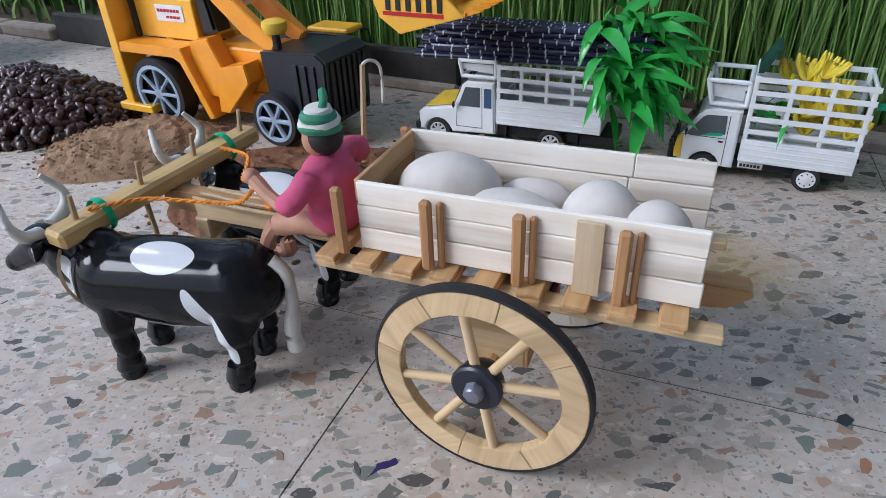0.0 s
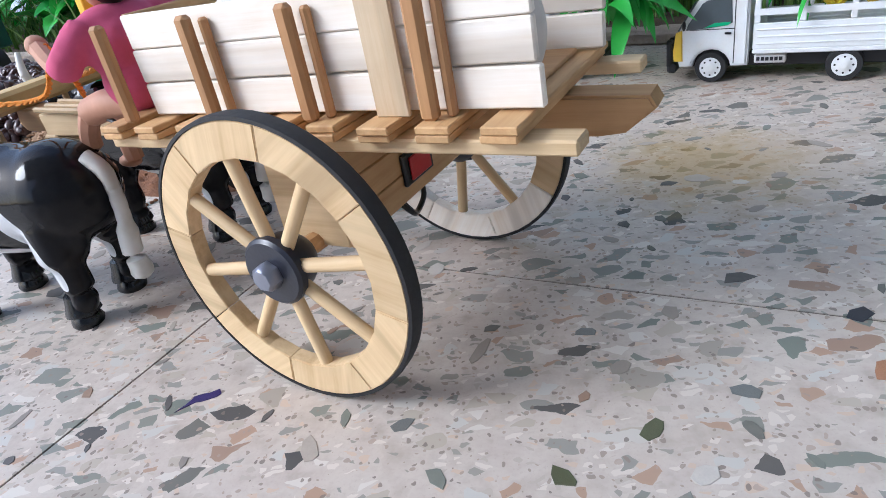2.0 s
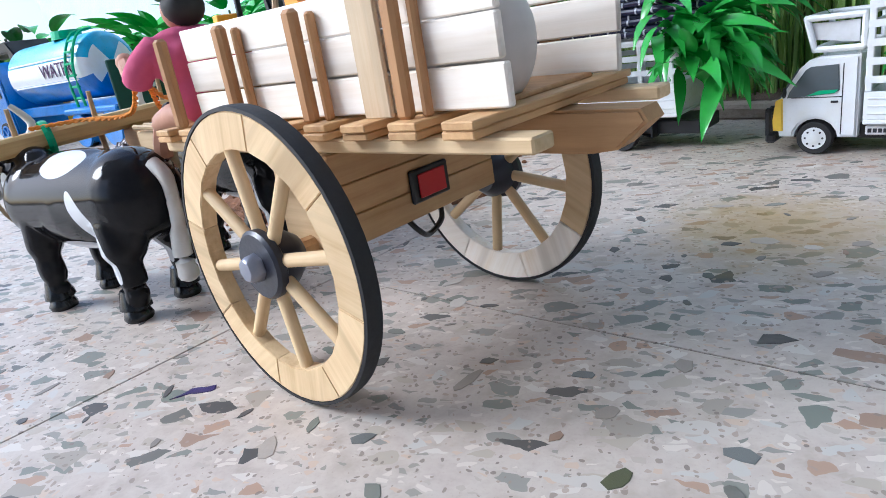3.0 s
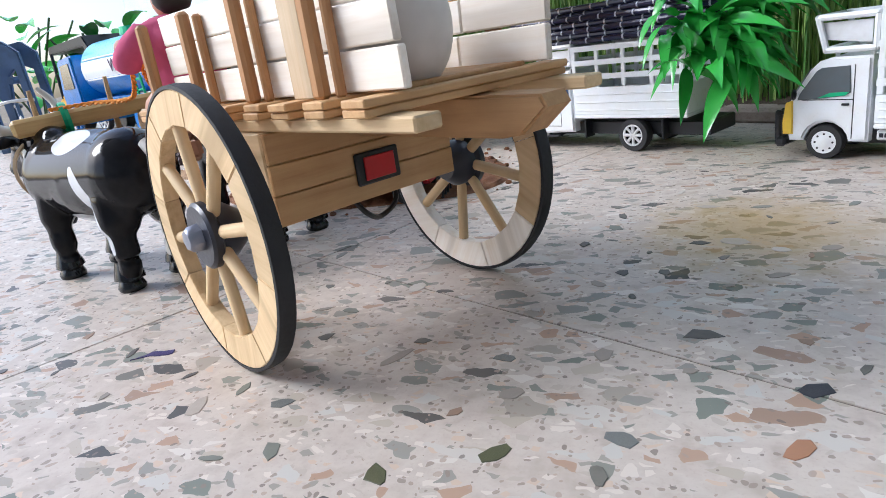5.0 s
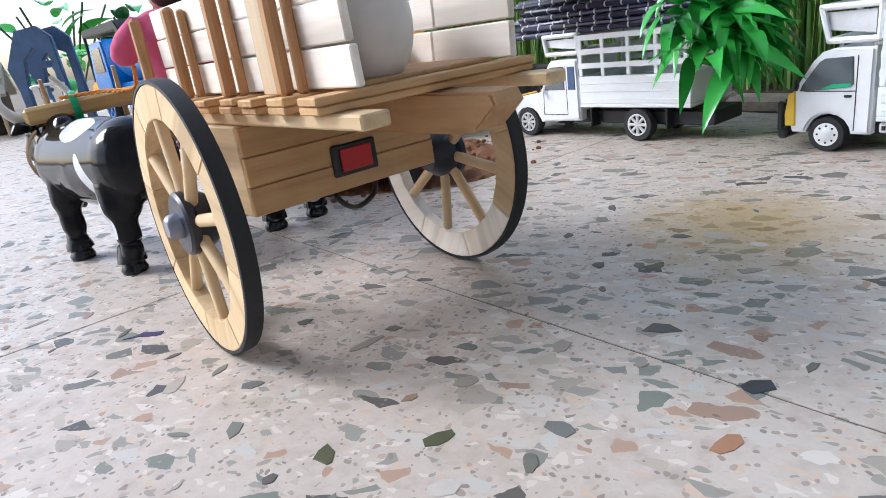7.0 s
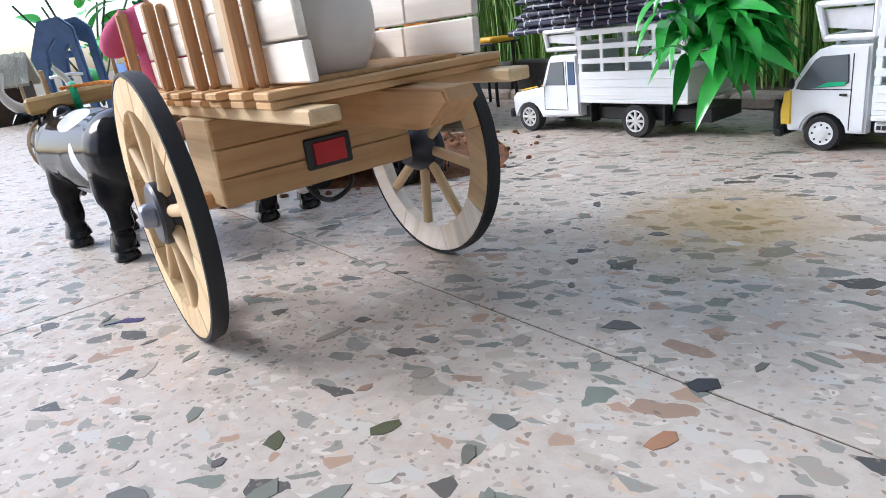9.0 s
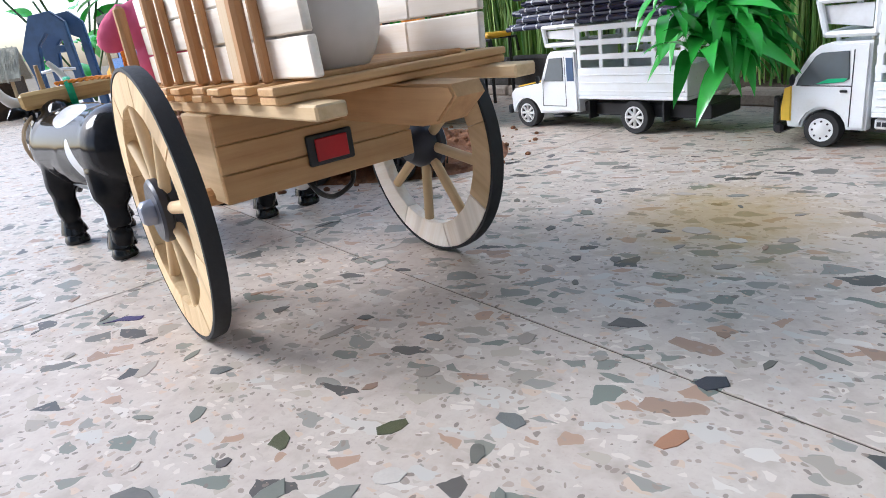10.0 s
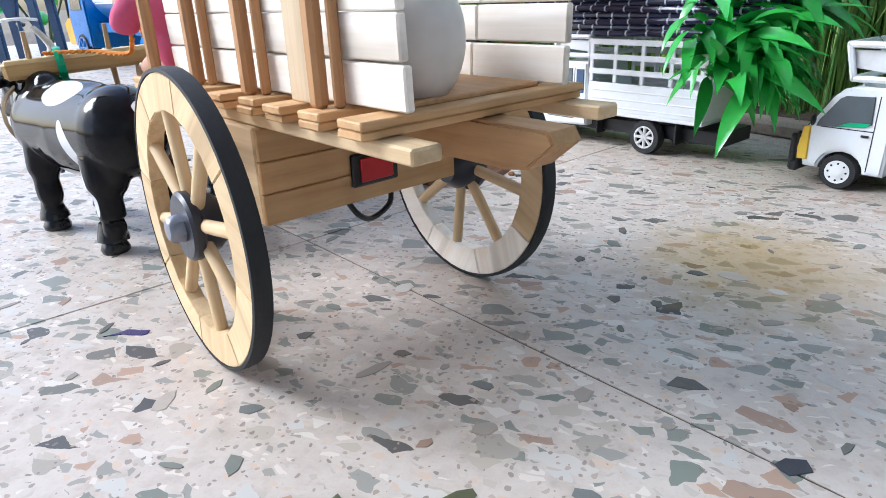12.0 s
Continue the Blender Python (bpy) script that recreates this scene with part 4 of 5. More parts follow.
def small_pickup(m):
    ob = thing("small_pickup", "white toy forward-cab pickup with slatted rack parked on the floor", "toy truck", m)
    W = 0.52
    side = [(-0.21, 0.11), (-0.235, 0.20), (-0.225, 0.33), (-0.10, 0.535), (-0.05, 0.585), (0.02, 0.605), (0.23, 0.605), (0.23, 0.11)] + arch(0.0, 0.125, 0.11)
    part("cab", prism(B(), side, 0.015, W - 0.015, 0.015), M["white"], ob, "glossy white cab", True)
    part("side_window", prism(B(), [(-0.165, 0.36), (-0.15, 0.40), (-0.06, 0.53), (-0.03, 0.548), (0.12, 0.555), (0.13, 0.40), (0.10, 0.382), (-0.04, 0.368)], 0.008, 0.02, 0.003), M["glass"], ob, "dark tinted side window")
    part("side_window", prism(B(), [(-0.165, 0.36), (-0.15, 0.40), (-0.06, 0.53), (-0.03, 0.548), (0.12, 0.555), (0.13, 0.40), (0.10, 0.382), (-0.04, 0.368)], W - 0.02, W - 0.008, 0.003), M["glass"], ob)
    part("windscreen", prism(B(), [(-0.222, 0.345), (-0.108, 0.535), (-0.117, 0.54), (-0.232, 0.348)], 0.06, W - 0.06, 0), M["glass"], ob, "dark windscreen")
    part("window_trim", prism(B(), [(-0.05, 0.372), (0.105, 0.385), (0.122, 0.405), (0.02, 0.402)], 0.004, 0.0075, 0), M["green"], ob, "green sticker on the window")
    seam = B()
    for a, b in (((0.145, 0.13), (0.145, 0.56)), ((-0.14, 0.36), (0.145, 0.36))):
        rod(seam, (a[0], 0.0148, a[1]), (b[0], 0.0148, b[1]), 0.003, 0.003, 5)
    part("door_seam", seam, M["grey"], ob)
    part("door_handle", box(B(), 0.085, 0.125, 0.004, 0.016, 0.325, 0.338, 0.003), M["black"], ob, "black door handle")
    for y in (0.006, W - 0.046):
        part("headlight", prism(B(), [(-0.245, 0.15), (-0.25, 0.22), (-0.232, 0.345), (-0.19, 0.36), (-0.185, 0.15)], y, y + 0.04, 0.006), M["yellow"], ob, "yellow corner strip with headlight")
    bmp = box(B(), -0.29, -0.225, -0.005, W + 0.005, 0.07, 0.135, 0.015)
    for y in (0.02, 0.10, W - 0.1, W - 0.02):
        box(bmp, -0.295, -0.26, y - 0.015, y + 0.015, 0.11, 0.30, 0.01)
    box(bmp, -0.29, -0.265, 0.0, W, 0.26, 0.29, 0.01)
    part("bumper_guard", bmp, M["black"], ob, "black bumper with guard bars")
    part("mirror", ball(B(), (-0.17, -0.025, 0.40), (0.012, 0.03, 0.035), 10), M["black"], ob)
    part("steering_wheel", lathe(B(), [(0.045, 0.0), (0.05, 0.006), (0.055, 0.0), (0.05, -0.006), (0.045, 0.0)], 16, (-0.05, 0.15, 0.42)), M["grey"], ob)
    part("chassis", box(B(), -0.15, 1.06, 0.09, W - 0.09, 0.09, 0.185, 0.01), M["black"], ob, "dark underframe")
    part("side_box", box(B(), 0.27, 0.46, 0.03, 0.09, 0.12, 0.18, 0.008), M["chrome"], ob, "grey plate with unreadable writing")
    bars = B()
    for k in range(6):
        box(bars, 0.285 + 0.027 * k, 0.305 + 0.027 * k, 0.026, 0.0298, 0.138, 0.162, 0)
    part("plate_writing", bars, M["grey"], ob)
    for x in (0.0, 0.79):
        for y, q in ((0.045, -1), (W - 0.045, 1)):
            w = wheel_part(ob, x, y, 0.105, 0.105, 0.08, 0, "white", q)
            cover = part("wheel_cover", lathe(B(), [(0.012, q * 0.047), (0.03, q * 0.046), (0.036, q * 0.041), (0.060, q * 0.040), (0.064, q * 0.030), (0.012, q * 0.028)], 24), M["white"], w, "white pressed wheel cover", True)
            for k in range(8):
                a = math.pi * k / 4
                part("slot", rod(B(), (0.050 * math.cos(a), q * 0.039, 0.050 * math.sin(a)), (0.050 * math.cos(a), q * 0.0425, 0.050 * math.sin(a)), 0.0065, 0.0065, 8), M["black"], w)
    bed_and_rack(ob, 0.26, 1.09, 0.19, 0.385, W, (0.455, 0.56, 0.665, 0.77, 0.875), (0.28, 0.54, 0.81, 1.07), 0.90, 0.03)
    frame_box(ob, -0.02, 0.24, 0.645, 0.83, W, 0.05)
    part("tail_lamp", rod(B(), (1.12, 0.1, 0.72), (1.18, 0.1, 0.73), 0.03), M["green"], ob, "green plug on the tail")
    part("tail_latch", rod(B(), (1.09, 0.05, 0.30), (1.11, 0.05, 0.30), 0.02), M["black"], ob)
    part("head_board", prism(B(), [(0.27, 0.91), (0.31, 0.91), (0.40, 1.09), (0.37, 1.09)], 0.05, W - 0.05, 0.006), M["dark_green"], ob, "slanted green head board")
    return ob


ACE = dm(1.72, 5.13, 0, 0, 0, -28.0)
small_pickup(ACE)


def banana_hand(m, seed):
    r = random.Random(seed)
    ob = thing("banana_bunch", "ripe yellow banana bunch lying in the pickup", "fruit", m, "banana bunches in the pickup")
    for k in range(9):
        a = -1.1 + 2.2 * k / 8 + r.uniform(-0.1, 0.1)
        c, s = math.cos(a), math.sin(a)
        pts = smooth_path([(0, 0, 0), (0.05 * s, 0.06 * c, 0.05), (0.10 * s, 0.09 * c, 0.12), (0.12 * s, 0.08 * c, 0.19)], 3)
        part("banana", tube(B(), pts, [0.010, 0.016, 0.021, 0.024, 0.025, 0.025, 0.023, 0.019, 0.013, 0.006], 7), M["banana"], ob, smooth=True)
    return ob


for k, (x, y, z, t) in enumerate(((0.62, 0.2, 0.84, 20), (0.72, 0.26, 0.85, -30), (0.55, 0.3, 0.80, 80), (0.80, 0.12, 0.62, 10), (0.66, 0.10, 0.58, -20), (0.9, 0.12, 0.72, 40), (0.88, 0.10, 0.46, 0), (0.70, 0.1, 0.44, 25), (1.0, 0.12, 0.58, 60), (0.6, 0.12, 0.70, 15), (0.78, 0.3, 0.70, 100), (0.98, 0.12, 0.44, -15))):
    banana_hand(ACE @ dm(x, y, z, -20, 15, t), 50 + k)


def cut_leaves(name, label, m, count, spread, size, seed):
    r = random.Random(seed)
    ob = thing(name, label, "leaves", m)
    for _ in range(count):
        bm = B()
        a = r.uniform(-2.3, 2.3)
        d = Vector((math.cos(a) + 0.35, math.sin(a), r.uniform(-0.5, 0.9)))
        base = Vector((r.uniform(-0.3, 0.25), r.uniform(-0.25, 0.3), r.uniform(-0.1, 0.25))) * spread
        ln = size * r.uniform(0.65, 1.25)
        leaf(bm, base, d, ln, ln * r.uniform(0.15, 0.24), r.uniform(0.3, 2.4), r.uniform(-0.9, 0.9))
        part("leaf", bm, M["leaf"], ob, smooth=True)
    return ob


cut_leaves("banana_greens", "green leaves packed between the bananas in the pickup", ACE @ dm(0.45, 0.22, 0.52), 14, 0.5, 0.28, 70)


def long_pickup(m):
    ob = thing("long_pickup", "white toy bonnet pickup with slatted rack parked beside the bed", "toy truck", m)
    W = 0.60
    side = [(-0.20, 0.13), (-0.21, 0.30), (-0.16, 0.345), (0.17, 0.395), (0.27, 0.62), (0.31, 0.655), (0.59, 0.66), (0.60, 0.15)] + arch(0.0, 0.15, 0.13)
    part("cab", prism(B(), side, 0.012, W - 0.012, 0.015), M["white"], ob, "glossy white cab and bonnet", True)
    part("bonnet", prism(B(), [(-0.15, 0.353), (0.165, 0.402), (0.16, 0.412), (-0.14, 0.366)], 0.06, W - 0.06, 0.004), M["yellow"], ob, "ochre-stained bonnet top")
    for y in (0.006, W - 0.016):
        part("side_window", prism(B(), [(0.225, 0.41), (0.30, 0.60), (0.45, 0.605), (0.45, 0.41)], y, y + 0.010, 0.003), M["glass"], ob, "dark tinted side window")
        part("quarter_window", prism(B(), [(0.49, 0.41), (0.49, 0.60), (0.565, 0.60), (0.565, 0.41)], y, y + 0.010, 0.003), M["slate_blue"], ob)
    part("windscreen", prism(B(), [(0.172, 0.415), (0.262, 0.615), (0.252, 0.62), (0.162, 0.418)], 0.06, W - 0.06, 0), M["glass"], ob)
    seam = B()
    for a, b in (((0.20, 0.20), (0.21, 0.40)), ((0.47, 0.20), (0.47, 0.61)), ((0.20, 0.20), (0.47, 0.20))):
        rod(seam, (a[0], 0.0118, a[1]), (b[0], 0.0118, b[1]), 0.003, 0.003, 5)
    part("door_seam", seam, M["grey"], ob)
    part("mirror", ball(B(), (0.19, -0.03, 0.43), (0.012, 0.028, 0.035), 10), M["black"], ob)
    part("bumper", box(B(), -0.25, -0.20, 0.0, W, 0.12, 0.20, 0.012), M["grey"], ob, "dark front bumper")
    for y in (0.10, W - 0.10):
        part("headlight", ball(B(), (-0.205, y, 0.265), (0.012, 0.045, 0.035), 12), M["chrome"], ob)
    part("chassis", box(B(), -0.12, 1.75, 0.10, W - 0.10, 0.12, 0.225, 0.01), M["black"], ob, "dark underframe")
    part("step", box(B(), 0.30, 0.42, 0.02, 0.09, 0.10, 0.12, 0.004), M["grey"], ob)
    for x in (0.70, 1.40):
        part("mud_flap", box(B(), x, x + 0.015, 0.02, 0.14, 0.10, 0.255, 0.003), M["black"], ob)
    for x in (0.0, 1.16):
        wheel_part(ob, x, 0.05, 0.13, 0.13, 0.09, 8)
        wheel_part(ob, x, W - 0.05, 0.13, 0.13, 0.09, 8, depth_side=1)
    bed_and_rack(ob, 0.62, 1.62, 0.265, 0.515, W, (0.60, 0.71, 0.82), (0.64, 0.86, 1.10, 1.34, 1.58), 0.84, 0.0)
    frame_box(ob, 0.27, 0.60, 0.705, 0.85, W, 0.03)
    return ob


BOL = dm(-0.495, 6.18, 0, 0, 0, -25.0) @ Matrix.Scale(0.97, 4)
long_pickup(BOL)

# sugarcane sticks on the long pickup
stick = B()
rod(stick, (-1.0, 0, 0), (1.0, 0, 0), 0.022, 0.022, 8)
for k in range(13):
    x = -0.93 + 0.152 * k + rng.uniform(-0.02, 0.02)
    add_to(stick, rod(B(), (x, 0, 0), (x + 0.014, 0, 0), 0.0245, 0.0245, 8), 1)
cane_mesh = mesh_of("sugarcane", stick, [M["cane"], M["cane_ring"]], True)
r = random.Random(8)
for layer in range(7):
    for k in range(10 - layer // 2):
        y = 0.07 + (k + 0.5 * (layer % 2) + 0.25 * layer) * 0.050
        ob = new("sugarcane", cane_mesh)
        ob.matrix_basis = BOL @ dm(0.86 + r.uniform(-0.16, 0.16), y, 0.878 + 0.043 * layer, r.uniform(0, 360), r.uniform(-1.2, 1.2), r.uniform(-1.5, 1.5) + r.choice((0, 180)))
        tagged(ob, "dark navy sugarcane stick with pale rings in a stack", "sugarcane", "sugarcane on the pickup")
cut_leaves("sugarcane_leaves", "large bright green leaf tops drooping over the pickup's tail", BOL @ dm(1.77, 0.06, 0.80), 110, 0.85, 0.52, 71)
cut_leaves("sugarcane_leaves", "large bright green leaf tops drooping over the pickup's tail", BOL @ dm(1.75, 0.34, 1.05), 85, 0.95, 0.54, 73)

cut_leaves("sugarcane_leaves", "long bright green leaf tops hanging to the floor behind the pickup", BOL @ dm(1.88, -0.02, 0.64), 30, 0.65, 0.50, 75)


# ---- the excavator ----
def excavator(m):
    """Local x runs to the nose, y to the far side."""
    ob = thing("backhoe_loader", "orange toy wheel loader with raised bucket beside the sand heap", "toy loader", m)
    W = 1.0
    for y, s in ((0.09, -1), (W - 0.09, 1)):
        wheel_part(ob, 0.0, y, 0.38, 0.38, 0.20, 8, "blue_rim", s)
        wheel_part(ob, 1.50, y + 0.03 * -s, 0.27, 0.27, 0.18, 6, "blue_rim", s)
    part("chassis", box(B(), -0.42, 1.9, 0.22, W - 0.22, 0.22, 0.45, 0.02), M["orange"], ob)
    # plates, side panel and bucket take the lighter orange with light painted in
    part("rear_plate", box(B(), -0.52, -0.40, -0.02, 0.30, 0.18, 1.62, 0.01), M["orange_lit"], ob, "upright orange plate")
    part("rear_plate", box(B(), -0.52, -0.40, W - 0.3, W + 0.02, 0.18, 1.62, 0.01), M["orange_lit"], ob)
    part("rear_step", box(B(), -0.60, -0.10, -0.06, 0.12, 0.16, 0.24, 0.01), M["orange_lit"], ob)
    for y0 in (-0.03, W - 0.25):
        part("fender", prism(B(), [(-0.38, 0.80), (-0.36, 0.90), (0.50, 0.90), (0.78, 0.22), (0.70, 0.20), (0.44, 0.80)], y0, y0 + 0.28, 0.008), M["orange"], ob, "orange angled wheel fender")
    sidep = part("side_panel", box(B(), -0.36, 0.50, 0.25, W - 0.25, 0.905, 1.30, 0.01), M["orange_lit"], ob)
    part("sticker", box(B(), -0.02, 0.36, 0.242, 0.249, 1.08, 1.24, 0.002), M["white"], sidep, "white sticker with unreadable writing")
    bars = B()
    for k in range(7):
        box(bars, 0.01 + 0.045 * k, 0.045 + 0.045 * k, 0.238, 0.2418, 1.17, 1.20, 0)
        if k < 4:
            box(bars, 0.12 + 0.05 * k, 0.16 + 0.05 * k, 0.238, 0.2418, 1.11, 1.135, 0)
    part("sticker_writing", bars, M["red"], sidep)
    part("cab_post", box(B(), -0.36, -0.31, 0.2, 0.26, 0.9, 2.2, 0.01), M["grey"], ob, "dark cab post")
    part("cab_post", box(B(), -0.36, -0.31, W - 0.26, W - 0.2, 0.9, 2.2, 0.01), M["grey"], ob)
    part("seat", prism(B(), [(0.1, 1.305), (0.05, 1.75), (0.14, 1.78), (0.24, 1.40), (0.52, 1.38), (0.52, 1.305)], 0.32, 0.68, 0.03), M["black"], ob, "black seat")
    part("console", prism(B(), [(0.52, 0.95), (0.50, 1.75), (0.60, 1.78), (0.72, 1.0)], 0.28, 0.52, 0.03), M["black"], ob, "black control console")
    part("step_box", prism(B(), [(0.55, 0.42), (0.55, 0.95), (0.80, 1.0), (0.98, 0.62), (0.98, 0.42)], 0.06, 0.26, 0.01), M["orange"], ob)
    part("step_box", prism(B(), [(0.82, 0.28), (0.86, 0.72), (1.25, 0.80), (1.28, 0.62), (0.95, 0.28)], 0.02, 0.24, 0.01), M["orange"], ob)
    part("hood_base", box(B(), 0.6, 1.45, 0.25, W - 0.25, 0.45, 0.88, 0.02), M["orange"], ob)
    for y in (0.24, W - 0.34):
        part("lift_arm", prism(B(), [(0.62, 1.72), (0.62, 1.45), (1.10, 1.02), (1.42, 0.86), (1.50, 0.98), (1.0, 1.38), (0.80, 1.72)], y, y + 0.10, 0.01), M["orange"], ob, "orange lift arm")
        part("boom", prism(B(), [(0.70, 1.66), (0.72, 1.78), (1.8, 1.78), (2.86, 1.70), (2.88, 1.60), (1.8, 1.64)], y, y + 0.08, 0.01), M["orange"], ob, "orange loader boom")
        part("pivot", rod(B(), (0.86, y - 0.03, 1.42), (0.86, y + 0.13, 1.42), 0.07, 0.07, 16), M["orange_lit"], ob)
    part("hydraulic_ram", rod(B(), (0.95, 0.45, 1.25), (1.6, 0.45, 1.55), 0.04), M["chrome"], ob, "silver hydraulic ram")
    hood = part("radiator", prism(B(), [(1.40, 0.36), (1.36, 0.90), (2.02, 0.94), (2.12, 0.86), (2.10, 0.25), (1.72, 0.25)], 0.14, W - 0.14, 0.02), M["grey"], ob, "dark grey radiator housing with vertical ribs")
    for k in range(7):
        part("rib", box(B(), 2.112, 2.14, 0.20 + 0.09 * k, 0.25 + 0.09 * k, 0.30, 0.84, 0.006), M["grey"], hood)
    for k in range(3):
        part("rib", box(B(), 1.75 + 0.1 * k, 1.80 + 0.1 * k, 0.12, 0.1385, 0.34, 0.82, 0.004), M["grey"], hood)
    part("lamp_stem", rod(B(), (1.52, 0.24, 0.92), (1.52, 0.24, 1.08), 0.04), M["grey"], ob)
    part("warning_lamp", lathe(B(), [(0.10, 0.0), (0.115, 0.03), (0.12, 0.06), (0.115, 0.10), (0.08, 0.12)], 20), M["yellow"], ob, "round yellow warning lamp", True, dm(1.52, 0.24, 1.07, 90))
    bk = B()
    prof = [(2.85, 1.78), (2.80, 1.56), (2.88, 1.36), (3.06, 1.24), (3.62, 1.40), (3.62, 1.43), (3.08, 1.28), (2.92, 1.39), (2.85, 1.57), (2.89, 1.78)]
    prism(bk, prof, -0.05, W + 0.05, 0)
    bucket = part("bucket", bk, M["orange_lit"], ob, "raised orange digging bucket in a lighter, lit tone")
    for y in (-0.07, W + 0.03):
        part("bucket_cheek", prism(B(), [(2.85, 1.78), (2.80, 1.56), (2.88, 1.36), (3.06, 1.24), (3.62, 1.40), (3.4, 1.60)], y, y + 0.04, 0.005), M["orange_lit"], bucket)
    for k in range(8):
        part("tooth", prism(B(), [(3.60, 1.39), (3.74, 1.44), (3.60, 1.44)], -0.03 + 0.14 * k, 0.04 + 0.14 * k, 0.004), M["orange"], bucket)
    st = B()
    for k in range(6):
        box(st, 2.95 + 0.09 * k, 2.99 + 0.09 * k, -0.078, -0.0705, 1.42, 1.52, 0)
    part("warning_stripes", st, M["black"], bucket)
    part("warning_band", box(B(), 2.92, 3.45, -0.0745, -0.0702, 1.38, 1.41, 0), M["red"], bucket)
    return ob


excavator(dm(-3.42, 6.95, 0.0, 0, 0, -29))

# ---- heaps ----
def heap(name, label, m, WX, WY, WH, material):
    bm = B()
    n_r, n_a = 44, 120
    rows = []
    for i in range(n_r + 1):
        t = i / n_r
        ring = []
        for k in range(n_a):
            a = 2 * math.pi * k / n_a
            rx, ry = (WX + 0.12 * math.sin(3 * a + 1)) * t, (WY + 0.08 * math.sin(2 * a)) * t
            x, y = rx * math.cos(a), ry * math.sin(a)
            h = WH * (1 - t ** 1.6) * (0.85 + 0.3 * noise.noise(Vector((x * 1.4, y * 1.4, 3)))) + 0.05 * noise.noise(Vector((x * 6, y * 6, 1))) + 0.03 * noise.noise(Vector((x * 15, y * 15, 1)))
            ring.append(bm.verts.new((x, y, max(h * (1 if t < 1 else 0), 0.0) + (0.002 if t < 1 else 0))))
        rows.append(ring)
    for a, b in zip(rows, rows[1:]):
        for k in range(n_a):
            bm.faces.new((a[k], b[k], b[(k + 1) % n_a], a[(k + 1) % n_a]))
    bmesh.ops.remove_doubles(bm, verts=rows[0], dist=0.001)
    solid(name, bm, material, label, "earth heap", m, smooth=True)


heap("sand_heap", "low heap of brown sandy earth beside the loader's wheels", dm(-3.50, 6.36, 0.0, 0, 0, 4), 1.05, 0.72, 0.30, M["sand"])
heap("earth_mound", "spread heap of reddish brown earth before the loader", dm(-1.62, 5.25, 0.0, 0, 0, -24), 1.30, 0.98, 0.15, M["red_earth"])
r = random.Random(21)
bm = B()
for _ in range(420):
    a, q = r.uniform(0, 6.283), r.uniform(0.45, 1.12)
    s = r.uniform(0.006, 0.020)
    ball(bm, (-3.50 + 1.05 * q * math.cos(a), 6.36 + 0.75 * q * math.sin(a), s * 0.4 + 0.30 * max(0, 1 - q ** 1.6) * 0.95), (s, s * 0.8, s * 0.7), 6)
solid("sand_crumbs", bm, M["sand"], "loose crumbs of brown earth round the heap", "crumbs", kind="stuff")
bm = B()
for _ in range(320):
    a, q = r.uniform(0, 6.283), r.uniform(0.15, 1.25)
    s = r.uniform(0.006, 0.026)
    ball(bm, (-1.62 + 1.25 * q * math.cos(a), 5.25 + 0.98 * q * math.sin(a), s * 0.4 + 0.13 * max(0, 1 - q ** 1.6)), (s, s * 0.8, s * 0.7), 6)
solid("earth_crumbs", bm, M["red_earth"], "loose crumbs of reddish earth on and round the mound", "crumbs", kind="stuff")

one = B()
ball(one, (0, 0, 0), (0.088, 0.058, 0.046), 8)
one.verts.index_update()
shape = [v.co.copy() for v in one.verts]
loops = [[v.index for v in f.verts] for f in one.faces]
one.free()
verts, faces = [], []
for _ in range(1300):
    a, t = r.uniform(0, 6.283), r.uniform(0, 1) ** 0.6
    x, y = 1.15 * t * math.cos(a), 0.85 * t * math.sin(a)
    mm = Matrix.Translation((x, y, 0.52 * (1 - t ** 1.5) + r.uniform(0.02, 0.09))) @ Euler((r.uniform(-1, 1), r.uniform(-1, 1), r.uniform(0, 6))).to_matrix().to_4x4() @ Matrix.Scale(r.uniform(0.75, 1.15), 4)
    k = len(verts)
    verts += [mm @ v for v in shape]
    faces += [[k + q for q in f] for f in loops]
pile = bpy.data.meshes.new("pile")
pile.from_pydata(verts, [], faces)
bm = B()
bm.from_mesh(pile)
bpy.data.meshes.remove(pile)
prism_core = lathe(B(), [(0.02, 0.46), (0.5, 0.30), (0.95, 0.06), (1.0, 0.0)], 24)
bmesh.ops.transform(prism_core, matrix=Matrix.Diagonal((1, 0.74, 1, 1)) @ Matrix.Rotation(radians(90), 4, "X"), verts=prism_core.verts[:])
add_to(bm, prism_core, 0)
solid("bean_heap", bm, M["bean"], "heap of glossy dark brown seeds on the floor", "seed heap", dm(-5.0, 7.38, 0, 0, 0, -15), kind="stuff", smooth=True)


